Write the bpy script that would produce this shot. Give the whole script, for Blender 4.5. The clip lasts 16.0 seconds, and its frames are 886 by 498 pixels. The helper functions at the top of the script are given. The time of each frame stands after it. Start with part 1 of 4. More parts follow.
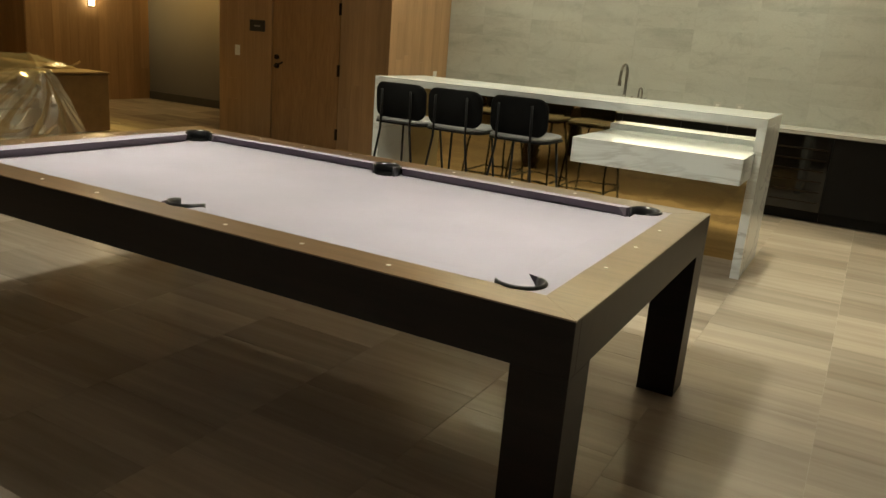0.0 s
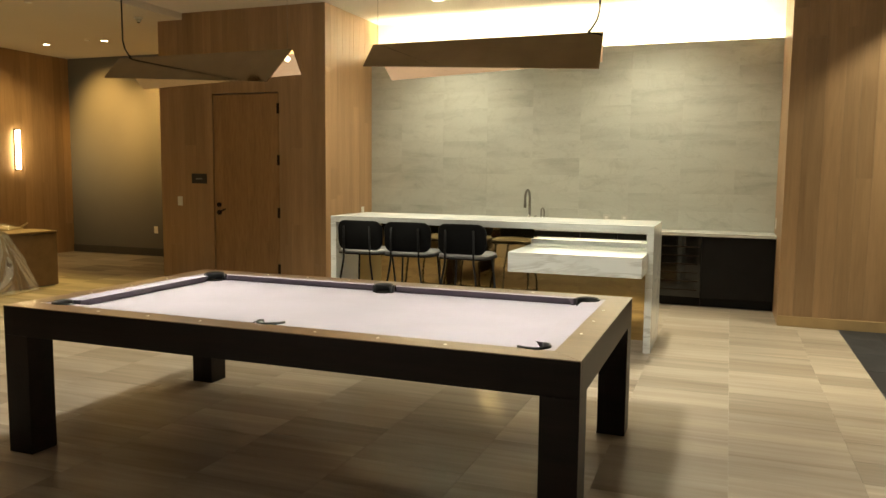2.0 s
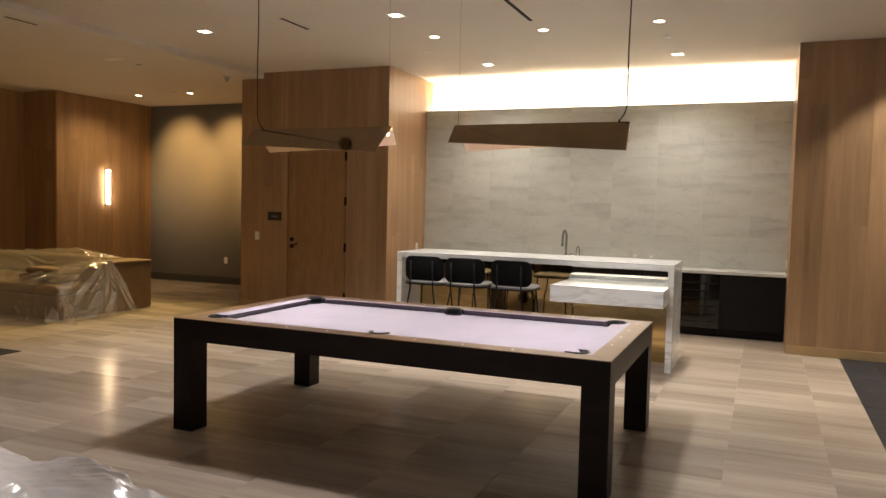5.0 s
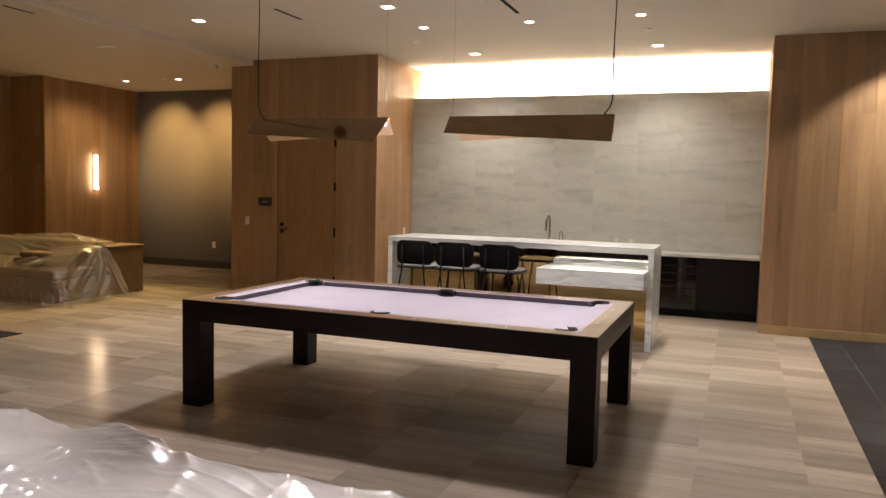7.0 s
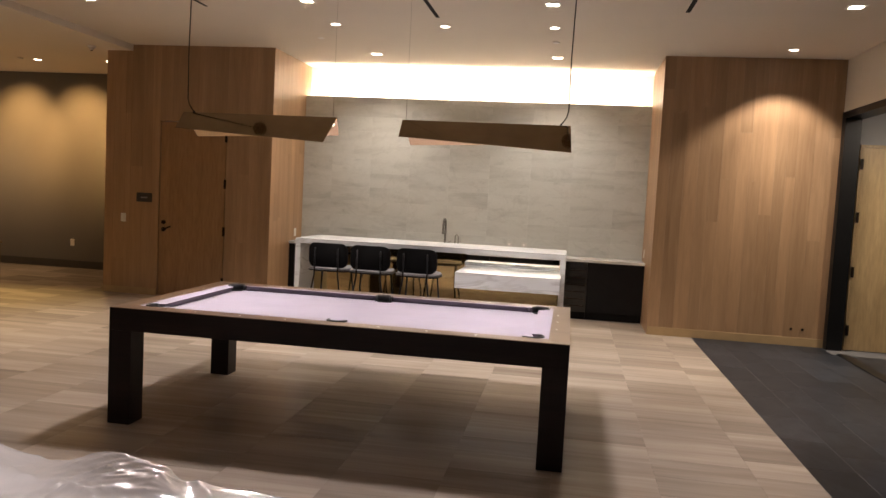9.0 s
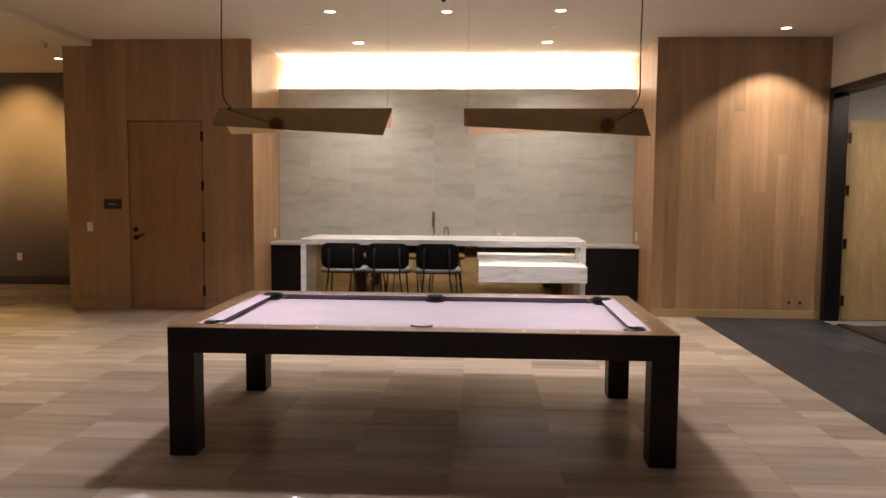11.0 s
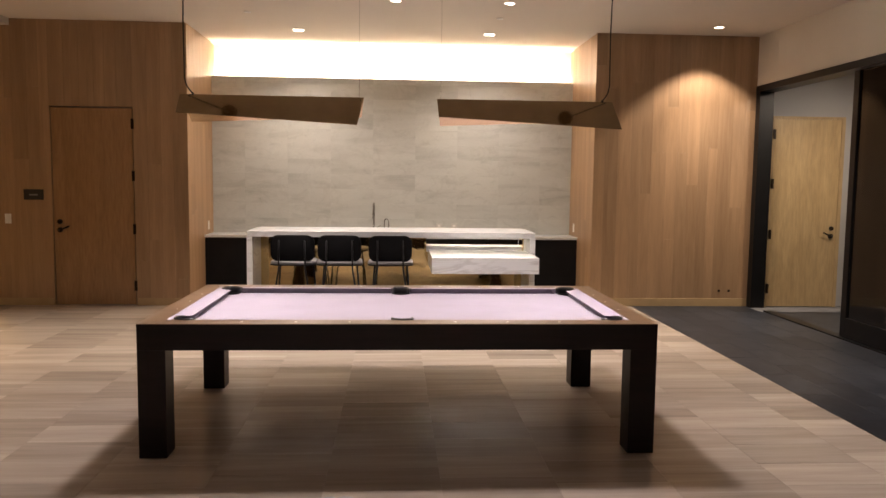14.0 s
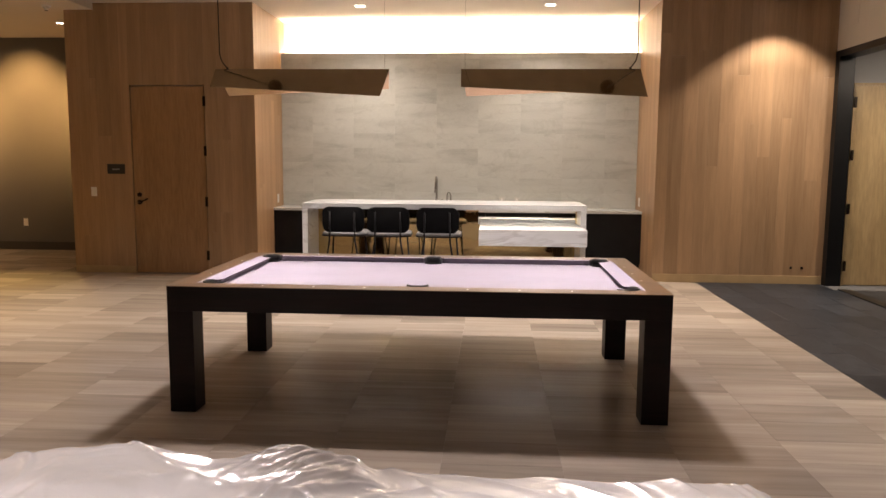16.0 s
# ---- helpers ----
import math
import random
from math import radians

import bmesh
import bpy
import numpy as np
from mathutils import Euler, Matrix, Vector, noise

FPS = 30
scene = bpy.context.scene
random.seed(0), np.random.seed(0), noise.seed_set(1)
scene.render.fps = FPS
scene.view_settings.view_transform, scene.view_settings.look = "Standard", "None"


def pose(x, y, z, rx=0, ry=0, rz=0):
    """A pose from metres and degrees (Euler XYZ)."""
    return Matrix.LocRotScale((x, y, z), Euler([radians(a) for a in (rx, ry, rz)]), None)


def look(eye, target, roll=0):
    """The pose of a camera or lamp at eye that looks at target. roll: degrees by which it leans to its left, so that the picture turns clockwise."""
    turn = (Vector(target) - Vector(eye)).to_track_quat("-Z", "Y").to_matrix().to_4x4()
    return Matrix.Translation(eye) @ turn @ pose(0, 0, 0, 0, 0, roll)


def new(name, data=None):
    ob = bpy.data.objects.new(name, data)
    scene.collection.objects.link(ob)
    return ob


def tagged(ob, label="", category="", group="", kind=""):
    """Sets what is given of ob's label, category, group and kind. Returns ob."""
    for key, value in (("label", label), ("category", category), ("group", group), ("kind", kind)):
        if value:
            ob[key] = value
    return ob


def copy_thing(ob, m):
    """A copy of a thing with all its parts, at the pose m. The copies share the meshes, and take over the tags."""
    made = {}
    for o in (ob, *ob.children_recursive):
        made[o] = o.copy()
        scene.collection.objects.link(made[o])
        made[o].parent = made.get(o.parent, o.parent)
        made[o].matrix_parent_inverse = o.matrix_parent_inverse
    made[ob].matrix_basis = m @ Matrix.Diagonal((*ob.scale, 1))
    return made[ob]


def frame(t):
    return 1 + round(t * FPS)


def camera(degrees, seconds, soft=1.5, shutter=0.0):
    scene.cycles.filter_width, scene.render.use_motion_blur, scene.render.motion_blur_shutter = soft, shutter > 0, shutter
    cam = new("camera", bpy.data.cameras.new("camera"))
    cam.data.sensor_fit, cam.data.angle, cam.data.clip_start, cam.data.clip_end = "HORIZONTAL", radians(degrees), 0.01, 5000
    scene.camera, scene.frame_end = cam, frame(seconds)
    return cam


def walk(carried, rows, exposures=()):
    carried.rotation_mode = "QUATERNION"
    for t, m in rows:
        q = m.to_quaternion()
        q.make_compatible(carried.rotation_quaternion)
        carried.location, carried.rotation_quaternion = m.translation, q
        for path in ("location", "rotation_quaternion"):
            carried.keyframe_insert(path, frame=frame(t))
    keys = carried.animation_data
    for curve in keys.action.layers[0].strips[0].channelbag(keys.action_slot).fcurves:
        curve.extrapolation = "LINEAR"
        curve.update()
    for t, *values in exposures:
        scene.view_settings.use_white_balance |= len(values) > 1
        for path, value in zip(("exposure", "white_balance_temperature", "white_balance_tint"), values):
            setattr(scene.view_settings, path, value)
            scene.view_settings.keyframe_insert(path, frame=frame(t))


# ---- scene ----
cam = camera(60.7, 16.0)
PATH = [
    (0, (-0.004, 0.253, 1.351), (-0.923, 1.947, 0.818), 4.6),
    (0.5, (-0.025, -0.055, 1.378), (-0.854, 1.723, 0.989), 1.1),
    (1, (-0.007, -0.337, 1.412), (-0.844, 1.456, 1.122), 1.0),
    (1.5, (0.025, -0.574, 1.425), (-0.807, 1.224, 1.145), 0.8),
    (2, (-0.018, -0.899, 1.442), (-0.719, 0.963, 1.241), 0.6),
    (2.5, (-0.004, -1.133, 1.491), (-0.698, 0.74, 1.406), -0.7),
    (3, (0.098, -1.379, 1.498), (-0.644, 0.477, 1.425), 0.2),
    (3.5, (0.1, -1.615, 1.519), (-0.706, 0.215, 1.514), -0.1),
    (4, (0.081, -1.811, 1.536), (-0.674, 0.041, 1.496), -0.6),
    (4.5, (0.192, -1.959, 1.541), (-0.597, -0.123, 1.449), 1.3),
    (7, (0.209, -2.406, 1.559), (-0.517, -0.549, 1.405), 1.4),
    (7.5, (0.146, -2.425, 1.565), (-0.545, -0.551, 1.458), 2.2),
    (8, (-0.09, -2.483, 1.547), (-0.691, -0.578, 1.449), 1.3),
    (8.5, (-0.32, -2.552, 1.575), (-0.75, -0.603, 1.451), 2.6),
    (11, (-1.59, -2.368, 1.558), (-1.698, -0.377, 1.399), 0.4),
    (11.5, (-1.87, -2.345, 1.553), (-1.885, -0.352, 1.388), -0.3),
    (12, (-1.99, -2.347, 1.552), (-1.87, -0.359, 1.368), 2.6),
    (12.5, (-1.989, -2.338, 1.556), (-1.818, -0.351, 1.412), 2.4),
    (13, (-1.986, -2.335, 1.551), (-1.847, -0.346, 1.387), 0.3),
    (13.5, (-1.996, -2.334, 1.549), (-1.879, -0.346, 1.362), 1.5),
    (14, (-1.996, -2.332, 1.55), (-1.869, -0.344, 1.372), 0.7),
    (14.5, (-1.993, -2.338, 1.552), (-1.873, -0.349, 1.377), 0.9),
    (15, (-1.961, -2.347, 1.546), (-1.839, -0.36, 1.363), 0.5),
    (15.5, (-1.785, -2.365, 1.535), (-1.769, -0.375, 1.337), -0.9),
    (16, (-1.518, -2.398, 1.509), (-1.645, -0.417, 1.269), 0.4),
]
EXPOSURES = [
    (0.0, -0.36, 6600, -9), (0.4, 0.04, 6800, -8), (1.0, 0.38, 6820, -8), (1.5, 0.20, 6850, -8), (2.5, 0.03, 6650, -2), (3.5, -0.05, 6230, 6), (4.5, -0.05, 6100, 10), (7.0, -0.08, 6050, 13),
    (11.0, -0.12, 6300, 20), (12.0, -0.04, 6310, 20), (14.5, 0.06, 6350, 20), (15.5, 0.04, 6330, 20), (16.0, 0.10, 6250, 18),
]
walk(cam, [(t, look(eye, target, roll)) for t, eye, target, roll in PATH], EXPOSURES)

# ---- light, world, exposure ----
world = bpy.data.worlds.new("night")
scene.world = world
world.use_nodes = True
world.node_tree.nodes["Background"].inputs[0].default_value = (0.02, 0.025, 0.04, 1)
world.node_tree.nodes["Background"].inputs[1].default_value = 0.2
WARM = (1.0, 0.85, 0.66)
CEIL, CEIL_LOW = 3.39, 3.31
DOWN_SQUARE = [(-5.54, 4.62), (-3.2, 4.62), (-0.83, 4.66), (1.78, 4.64), (-3.2, 7.3), (-0.83, 7.29)]
DOWN_ROUND = [(-3.22, 5.6), (-2.0, 5.63), (-0.83, 5.61), (1.78, 6.51)]
DOWN_LOW = [(-9.78, 7.92), (-8.66, 7.92), (-7.47, 7.92)]
# unseen downlights, added to brighten the near floor, slate and lounge
DOWN_UNSEEN = [(-3.2, -0.9), (-0.83, -0.9), (1.78, 1.9), (-5.54, 1.9), (-8.6, 3.0), (-8.6, 0.4)]


def spot(x, y, z, watts, degrees, colour=WARM, blend=0.6, radius=0.04, aim=None):
    lamp = bpy.data.lights.new("downlight_beam", "SPOT")
    lamp.energy, lamp.spot_size, lamp.spot_blend, lamp.color, lamp.shadow_soft_size = watts, radians(degrees), blend, colour, radius
    ob = new("downlight_beam", lamp)
    ob.matrix_world = look((x, y, z), aim or (x, y + 0.001, 0))
    return ob


def area(name, m, sx, sy, watts, colour):
    lamp = bpy.data.lights.new(name, "AREA")
    lamp.shape, lamp.size, lamp.size_y, lamp.energy, lamp.color = "RECTANGLE", sx, sy, watts, colour
    ob = new(name, lamp)
    ob.matrix_world = m
    return ob


for x, y in DOWN_SQUARE:
    if y > 7:
        spot(x, y, CEIL - 0.03, 165, 138, blend=1.0)
    else:
        spot(x, y, CEIL - 0.03, 270 if x > 1 else 280 if x < -5 else 230, 60 if -5 < x < 1 else 70, blend=1.0)
for x, y in DOWN_ROUND:
    if x > 1:
        spot(x, y, CEIL - 0.03, 135, 106, WARM, blend=0.42)
        spot(x, y, CEIL - 0.03, 190, 72, WARM, blend=1.0)
    else:
        spot(x, y, CEIL - 0.03, 165, 70, (1.0, 0.89, 0.74), blend=0.9)
for x, y in DOWN_LOW:
    spot(x, y, CEIL_LOW - 0.03, 400, 66, (1.0, 0.53, 0.15), 1.0, aim=(x - 0.1, 9.2, 2.3))
    spot(x, y - 0.1, CEIL_LOW - 0.03, 400, 64, (1.0, 0.66, 0.21), 1.0, aim=(x + 0.25, 5.0, 0))
spot(DOWN_LOW[0][0], DOWN_LOW[0][1] - 0.05, CEIL_LOW - 0.03, 95, 120, (1.0, 0.66, 0.30), 1.0, aim=(-10.6, 7.6, 0.5))
for x, y in DOWN_UNSEEN:
    if x < -6.5:
        spot(x, y, CEIL_LOW - 0.03, 85, 120, (1.0, 0.72, 0.36), 1.0)
    else:
        spot(x, y, CEIL - 0.03, 200 if x > 1 else 105 if x < -5 else 400, 56 if -5 < x < 1 else 70, (1.0, 0.88, 0.74))
# added lamp without a known source, brightens the vestibule door and wall
spot(3.5, 5.2, 2.97, 165, 136, (1.0, 0.84, 0.6), 1.0, aim=(3.2, 6.6, 0.0))
for x in (-3.01, -0.96):
    spot(x, 2.60, 1.905, 95, 158, (1.0, 0.88, 0.79), 0.35, 0.07)
# concealed strip behind the top of the stone wall
area("cove_strip", pose(-2.01, 8.36, 2.86, 180, 0, 0), 4.9, 0.06, 112, (1.0, 0.80, 0.55))

# ---- materials ----


def material(name):
    m = bpy.data.materials.new(name)
    m.use_nodes = True
    return m, m.node_tree.nodes, m.node_tree.links, m.node_tree.nodes["Principled BSDF"]


def ramp(nodes, stops):
    r = nodes.new("ShaderNodeValToRGB")
    e = r.color_ramp.elements
    while len(e) < len(stops):
        e.new(0.5)
    for k, (p, c) in zip(e, stops):
        k.position, k.color = p, (*c, 1)
    return r


def coords(nodes, links, scale, shift=True):
    """Object coordinates in metres, moved by the object's random number, scaled."""
    tc = nodes.new("ShaderNodeTexCoord")
    mp = nodes.new("ShaderNodeMapping")
    mp.inputs["Scale"].default_value = scale
    links.new(tc.outputs["Object"], mp.inputs["Vector"])
    if shift:
        info = nodes.new("ShaderNodeObjectInfo")
        mul = nodes.new("ShaderNodeVectorMath")
        mul.operation = "SCALE"
        mul.inputs[0].default_value = (37.0, 53.0, 71.0)
        links.new(info.outputs["Random"], mul.inputs["Scale"])
        links.new(mul.outputs[0], mp.inputs["Location"])
    return mp


def noise_tex(nodes, links, vec, scale, detail=4, rough=0.55, dist=0.0):
    n = nodes.new("ShaderNodeTexNoise")
    n.inputs["Scale"].default_value, n.inputs["Detail"].default_value = scale, detail
    n.inputs["Roughness"].default_value, n.inputs["Distortion"].default_value = rough, dist
    links.new(vec.outputs[0], n.inputs["Vector"])
    return n


def bump(nodes, links, height, bsdf, strength, distance=0.002):
    b = nodes.new("ShaderNodeBump")
    b.inputs["Strength"].default_value, b.inputs["Distance"].default_value = strength, distance
    links.new(height, b.inputs["Height"])
    links.new(b.outputs[0], bsdf.inputs["Normal"])


def mix(nodes, links, fac, a, b, mode="MIX"):
    """fac, a, b: sockets or values; gives the colour socket."""
    n = nodes.new("ShaderNodeMix")
    n.data_type, n.blend_type = "RGBA", mode
    for socket, v in ((n.inputs[0], fac), (n.inputs[6], a), (n.inputs[7], b)):
        if isinstance(v, bpy.types.NodeSocket):
            links.new(v, socket)
        else:
            socket.default_value = v if isinstance(v, (int, float)) else (*v, 1)
    return n.outputs[2]


def grained(name, dark, light, grain, rough=0.45, spread=0.35, coat=0.0, fine=1.0, bumps=0.15, spec=0.5, streaks=0.6):
    """Streaked boards: the grain is stretched by the three scales; every piece has its own tone."""
    m, nodes, links, b = material(name)
    mp = coords(nodes, links, grain)
    n1 = noise_tex(nodes, links, mp, 1.0, 5, 0.6, 0.6)
    mp2 = coords(nodes, links, tuple(g * 6 for g in grain))
    n2 = noise_tex(nodes, links, mp2, fine, 3, 0.6)
    r = ramp(nodes, [(0.25, dark), (0.75, light)])
    links.new(n1.outputs[0], r.inputs[0])
    info = nodes.new("ShaderNodeObjectInfo")
    tone = nodes.new("ShaderNodeMapRange")
    tone.inputs[3].default_value, tone.inputs[4].default_value = 1 - spread, 1 + spread * 0.45
    links.new(info.outputs["Random"], tone.inputs[0])
    c = mix(nodes, links, 1.0, r.outputs[0], tone.outputs[0], "MULTIPLY")
    streak = ramp(nodes, [(0.3, (0.72, 0.72, 0.72)), (0.62, (1.05, 1.05, 1.05))])
    links.new(n2.outputs[0], streak.inputs[0])
    c = mix(nodes, links, streaks, c, streak.outputs[0], "MULTIPLY")
    links.new(c, b.inputs["Base Color"])
    b.inputs["Roughness"].default_value = rough
    b.inputs["Specular IOR Level"].default_value = spec
    b.inputs["Coat Weight"].default_value = coat
    b.inputs["Coat Roughness"].default_value = 0.2
    bump(nodes, links, n2.outputs[0], b, bumps, 0.001)
    return m


def plain(name, colour, rough=0.5, metal=0.0, mottled=0.08, scale=6.0, bumps=0.0, bump_scale=200.0, emit=0.0, emit_colour=None, spec=0.5):
    m, nodes, links, b = material(name)
    mp = coords(nodes, links, (1, 1, 1))
    n = noise_tex(nodes, links, mp, scale, 5)
    lo, hi = [tuple(min(1, c * k) for c in colour) for k in (1 - mottled, 1 + mottled)]
    r = ramp(nodes, [(0.3, lo), (0.7, hi)])
    links.new(n.outputs[0], r.inputs[0])
    links.new(r.outputs[0], b.inputs["Base Color"])
    b.inputs["Roughness"].default_value, b.inputs["Metallic"].default_value = rough, metal
    b.inputs["Specular IOR Level"].default_value = spec
    if bumps:
        f = noise_tex(nodes, links, mp, bump_scale, 2)
        bump(nodes, links, f.outputs[0], b, bumps, 0.001)
    if emit:
        b.inputs["Emission Color"].default_value = (*(emit_colour or colour), 1)
        b.inputs["Emission Strength"].default_value = emit
    return m


def marbled(name, base, vein, scale, rough=0.25, amount=0.5):
    """White marble: soft clouds and slanting grey veins that thin out and break off."""
    m, nodes, links, b = material(name)
    mp = coords(nodes, links, (1, 1, 1), shift=False)
    slant = nodes.new("ShaderNodeMapping")
    slant.inputs["Rotation"].default_value = (0.25, 0.75, 0.35)
    slant.inputs["Scale"].default_value = (0.45, 1.0, 2.1)
    links.new(mp.outputs[0], slant.inputs["Vector"])
    n = noise_tex(nodes, links, slant, scale, 6, 0.58, 0.8)
    cloud = noise_tex(nodes, links, mp, scale * 0.6, 4, 0.5, 0.4)
    r = ramp(nodes, [(0.46, (0, 0, 0)), (0.495, (1, 1, 1)), (0.52, (0, 0, 0))])
    links.new(n.outputs[0], r.inputs[0])
    gate = ramp(nodes, [(0.44, (0, 0, 0)), (0.62, (amount, amount, amount))])
    links.new(cloud.outputs[0], gate.inputs[0])
    f = mix(nodes, links, 1.0, r.outputs[0], gate.outputs[0], "MULTIPLY")
    soft = ramp(nodes, [(0.3, tuple(c * 0.84 for c in base)), (0.7, base)])
    links.new(cloud.outputs[0], soft.inputs[0])
    c = mix(nodes, links, f, soft.outputs[0], vein)
    links.new(c, b.inputs["Base Color"])
    b.inputs["Roughness"].default_value = rough
    return m


def film(name, clear, rough=0.12, tint=(0.95, 0.95, 0.97), shine=0.45, creased=0.35):
    """Thin plastic sheet: part see-through, part milky, with a mirror-like sheen broken by creases."""
    m, nodes, links, b = material(name)
    mp = coords(nodes, links, (1, 1, 1))
    warp = noise_tex(nodes, links, mp, 3.0, 3, 0.5)
    bent = nodes.new("ShaderNodeVectorMath")
    bent.operation = "MULTIPLY_ADD"
    bent.inputs[1].default_value = (0.35, 0.35, 0.35)
    links.new(warp.outputs["Color"], bent.inputs[0])
    links.new(mp.outputs[0], bent.inputs[2])
    total = None
    for turn, seed, weight in ((0.5, 0.0, 1.0), (-0.65, 4.0, 0.9)):
        lie = nodes.new("ShaderNodeMapping")
        lie.inputs["Rotation"].default_value = (0.3, 0.2, turn)
        lie.inputs["Location"].default_value = (seed, seed, 0)
        lie.inputs["Scale"].default_value = (0.9, 8.0, 5.0)
        links.new(bent.outputs[0], lie.inputs["Vector"])
        n = noise_tex(nodes, links, lie, 1.3, 1, 0.4)
        ridge = ramp(nodes, [(0.40, (0, 0, 0)), (0.50, (1, 1, 1)), (0.60, (0, 0, 0))])
        links.new(n.outputs[0], ridge.inputs[0])
        w = nodes.new("ShaderNodeMath")
        w.operation = "MULTIPLY_ADD"
        w.inputs[1].default_value = weight
        links.new(ridge.outputs[0], w.inputs[0])
        if total is None:
            w.inputs[2].default_value = 0.0
        else:
            links.new(total, w.inputs[2])
        total = w.outputs[0]
    b.inputs["Base Color"].default_value = (*tint, 1)
    b.inputs["Roughness"].default_value = 0.5
    bump(nodes, links, total, b, creased, 0.02)
    g = nodes.new("ShaderNodeBsdfGlossy")
    g.inputs["Color"].default_value = (1, 1, 1, 1)
    g.inputs["Roughness"].default_value = rough
    links.new(b.inputs["Normal"].links[0].from_socket, g.inputs["Normal"])
    s0 = nodes.new("ShaderNodeMixShader")
    s0.inputs[0].default_value = shine
    links.new(b.outputs[0], s0.inputs[1])
    links.new(g.outputs[0], s0.inputs[2])
    t = nodes.new("ShaderNodeBsdfTransparent")
    s = nodes.new("ShaderNodeMixShader")
    s.inputs[0].default_value = clear
    links.new(s0.outputs[0], s.inputs[1])
    links.new(t.outputs[0], s.inputs[2])
    links.new(s.outputs[0], nodes["Material Output"].inputs[0])
    return m




def honed(name, base, rough):
    """Honed limestone: long level clouds, small darker blots and a tone of its own for every tile."""
    m, nodes, links, b = material(name)
    level = coords(nodes, links, (0.55, 1, 2.6))
    cloud = noise_tex(nodes, links, level, 1.9, 5, 0.6, 0.5)
    soft = ramp(nodes, [(0.30, tuple(c * 0.80 for c in base)), (0.50, base), (0.72, tuple(c * 1.07 for c in base))])
    links.new(cloud.outputs[0], soft.inputs[0])
    near = coords(nodes, links, (1, 1, 1.5))
    blot = noise_tex(nodes, links, near, 3.2, 4, 0.55, 1.2)
    spots = ramp(nodes, [(0.22, (0.74, 0.75, 0.76)), (0.40, (1, 1, 1))])
    links.new(blot.outputs[0], spots.inputs[0])
    c = mix(nodes, links, 0.75, soft.outputs[0], spots.outputs[0], "MULTIPLY")
    vein = noise_tex(nodes, links, near, 1.6, 5, 0.6, 1.0)
    line = ramp(nodes, [(0.475, (1, 1, 1)), (0.50, (0.86, 0.86, 0.85)), (0.52, (1, 1, 1))])
    links.new(vein.outputs[0], line.inputs[0])
    c = mix(nodes, links, 0.55, c, line.outputs[0], "MULTIPLY")
    grit = noise_tex(nodes, links, near, 70, 3, 0.6)
    fine = ramp(nodes, [(0.3, (0.93, 0.93, 0.93)), (0.7, (1.04, 1.04, 1.04))])
    links.new(grit.outputs[0], fine.inputs[0])
    c = mix(nodes, links, 1.0, c, fine.outputs[0], "MULTIPLY")
    info = nodes.new("ShaderNodeObjectInfo")
    tone = nodes.new("ShaderNodeMapRange")
    tone.inputs[3].default_value, tone.inputs[4].default_value = 0.955, 1.03
    links.new(info.outputs["Random"], tone.inputs[0])
    c = mix(nodes, links, 1.0, c, tone.outputs[0], "MULTIPLY")
    links.new(c, b.inputs["Base Color"])
    b.inputs["Roughness"].default_value = rough
    bump(nodes, links, grit.outputs[0], b, 0.08, 0.001)
    return m


def wrinkled_brass(name, colour):
    """Polished brass sheet that is not quite flat, under its wrinkled protective foil."""
    m, nodes, links, b = material(name)
    mp = coords(nodes, links, (1, 1, 1.6))
    dent = noise_tex(nodes, links, mp, 3.5, 2, 0.45, 0.8)
    b.inputs["Base Color"].default_value = (*colour, 1)
    b.inputs["Metallic"].default_value, b.inputs["Roughness"].default_value = 1.0, 0.045
    bump(nodes, links, dent.outputs[0], b, 0.05, 0.02)
    return m


OAK = grained("oak_panel", (0.33, 0.202, 0.107), (0.47, 0.305, 0.171), (9, 9, 0.6), 0.42, 0.15, streaks=0.36)
OAK_DOOR = grained("oak_door", (0.28, 0.155, 0.070), (0.39, 0.228, 0.108), (7, 7, 0.9), 0.4, 0.12)
OAK_PALE = grained("pale_oak_door", (0.36, 0.25, 0.12), (0.50, 0.37, 0.20), (7, 7, 0.9), 0.4, 0.12)
OAK_BASE = plain("oak_baseboard", (0.44, 0.31, 0.16), 0.45)
ESPRESSO = grained("espresso_wood", (0.010, 0.0055, 0.004), (0.021, 0.012, 0.009), (0.8, 9, 9), 0.42, 0.1, 0.0, spec=0.22)
RAIL_WOOD = grained("rail_walnut", (0.16, 0.10, 0.056), (0.25, 0.165, 0.098), (1.0, 14, 14), 0.28, 0.1, 0.35)
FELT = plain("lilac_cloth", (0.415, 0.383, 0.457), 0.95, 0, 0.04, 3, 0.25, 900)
# the same cloth, with the shade under the cushion noses put into its colour
FELT_SHADED = plain("shaded_lilac_cloth", (0.125, 0.10, 0.125), 0.95, 0, 0.05, 3, 0.25, 900)
TILE = grained("wood_look_tile", (0.355, 0.298, 0.243), (0.575, 0.50, 0.42), (0.4, 6, 6), 0.20, 0.25, bumps=0.04, streaks=0.30, spec=0.11)
GROUT = plain("grout", (0.44, 0.385, 0.325), 0.85)
SLATE = grained("slate_tile", (0.012, 0.0145, 0.019), (0.048, 0.055, 0.067), (5, 3, 5), 0.42, 0.30, bumps=0.1, spec=0.25)
GROUT_DARK = plain("dark_grout", (0.15, 0.15, 0.155), 0.8)
STONE = honed("grey_stone", (0.525, 0.54, 0.515), 0.42)
QUARTZ = marbled("white_marble", (0.75, 0.775, 0.79), (0.42, 0.42, 0.42), 1.9, 0.18, 0.75)
PAINT = plain("ceiling_paint", (0.70, 0.64, 0.56), 0.8, 0, 0.02, 1.2, 0.1, 300)
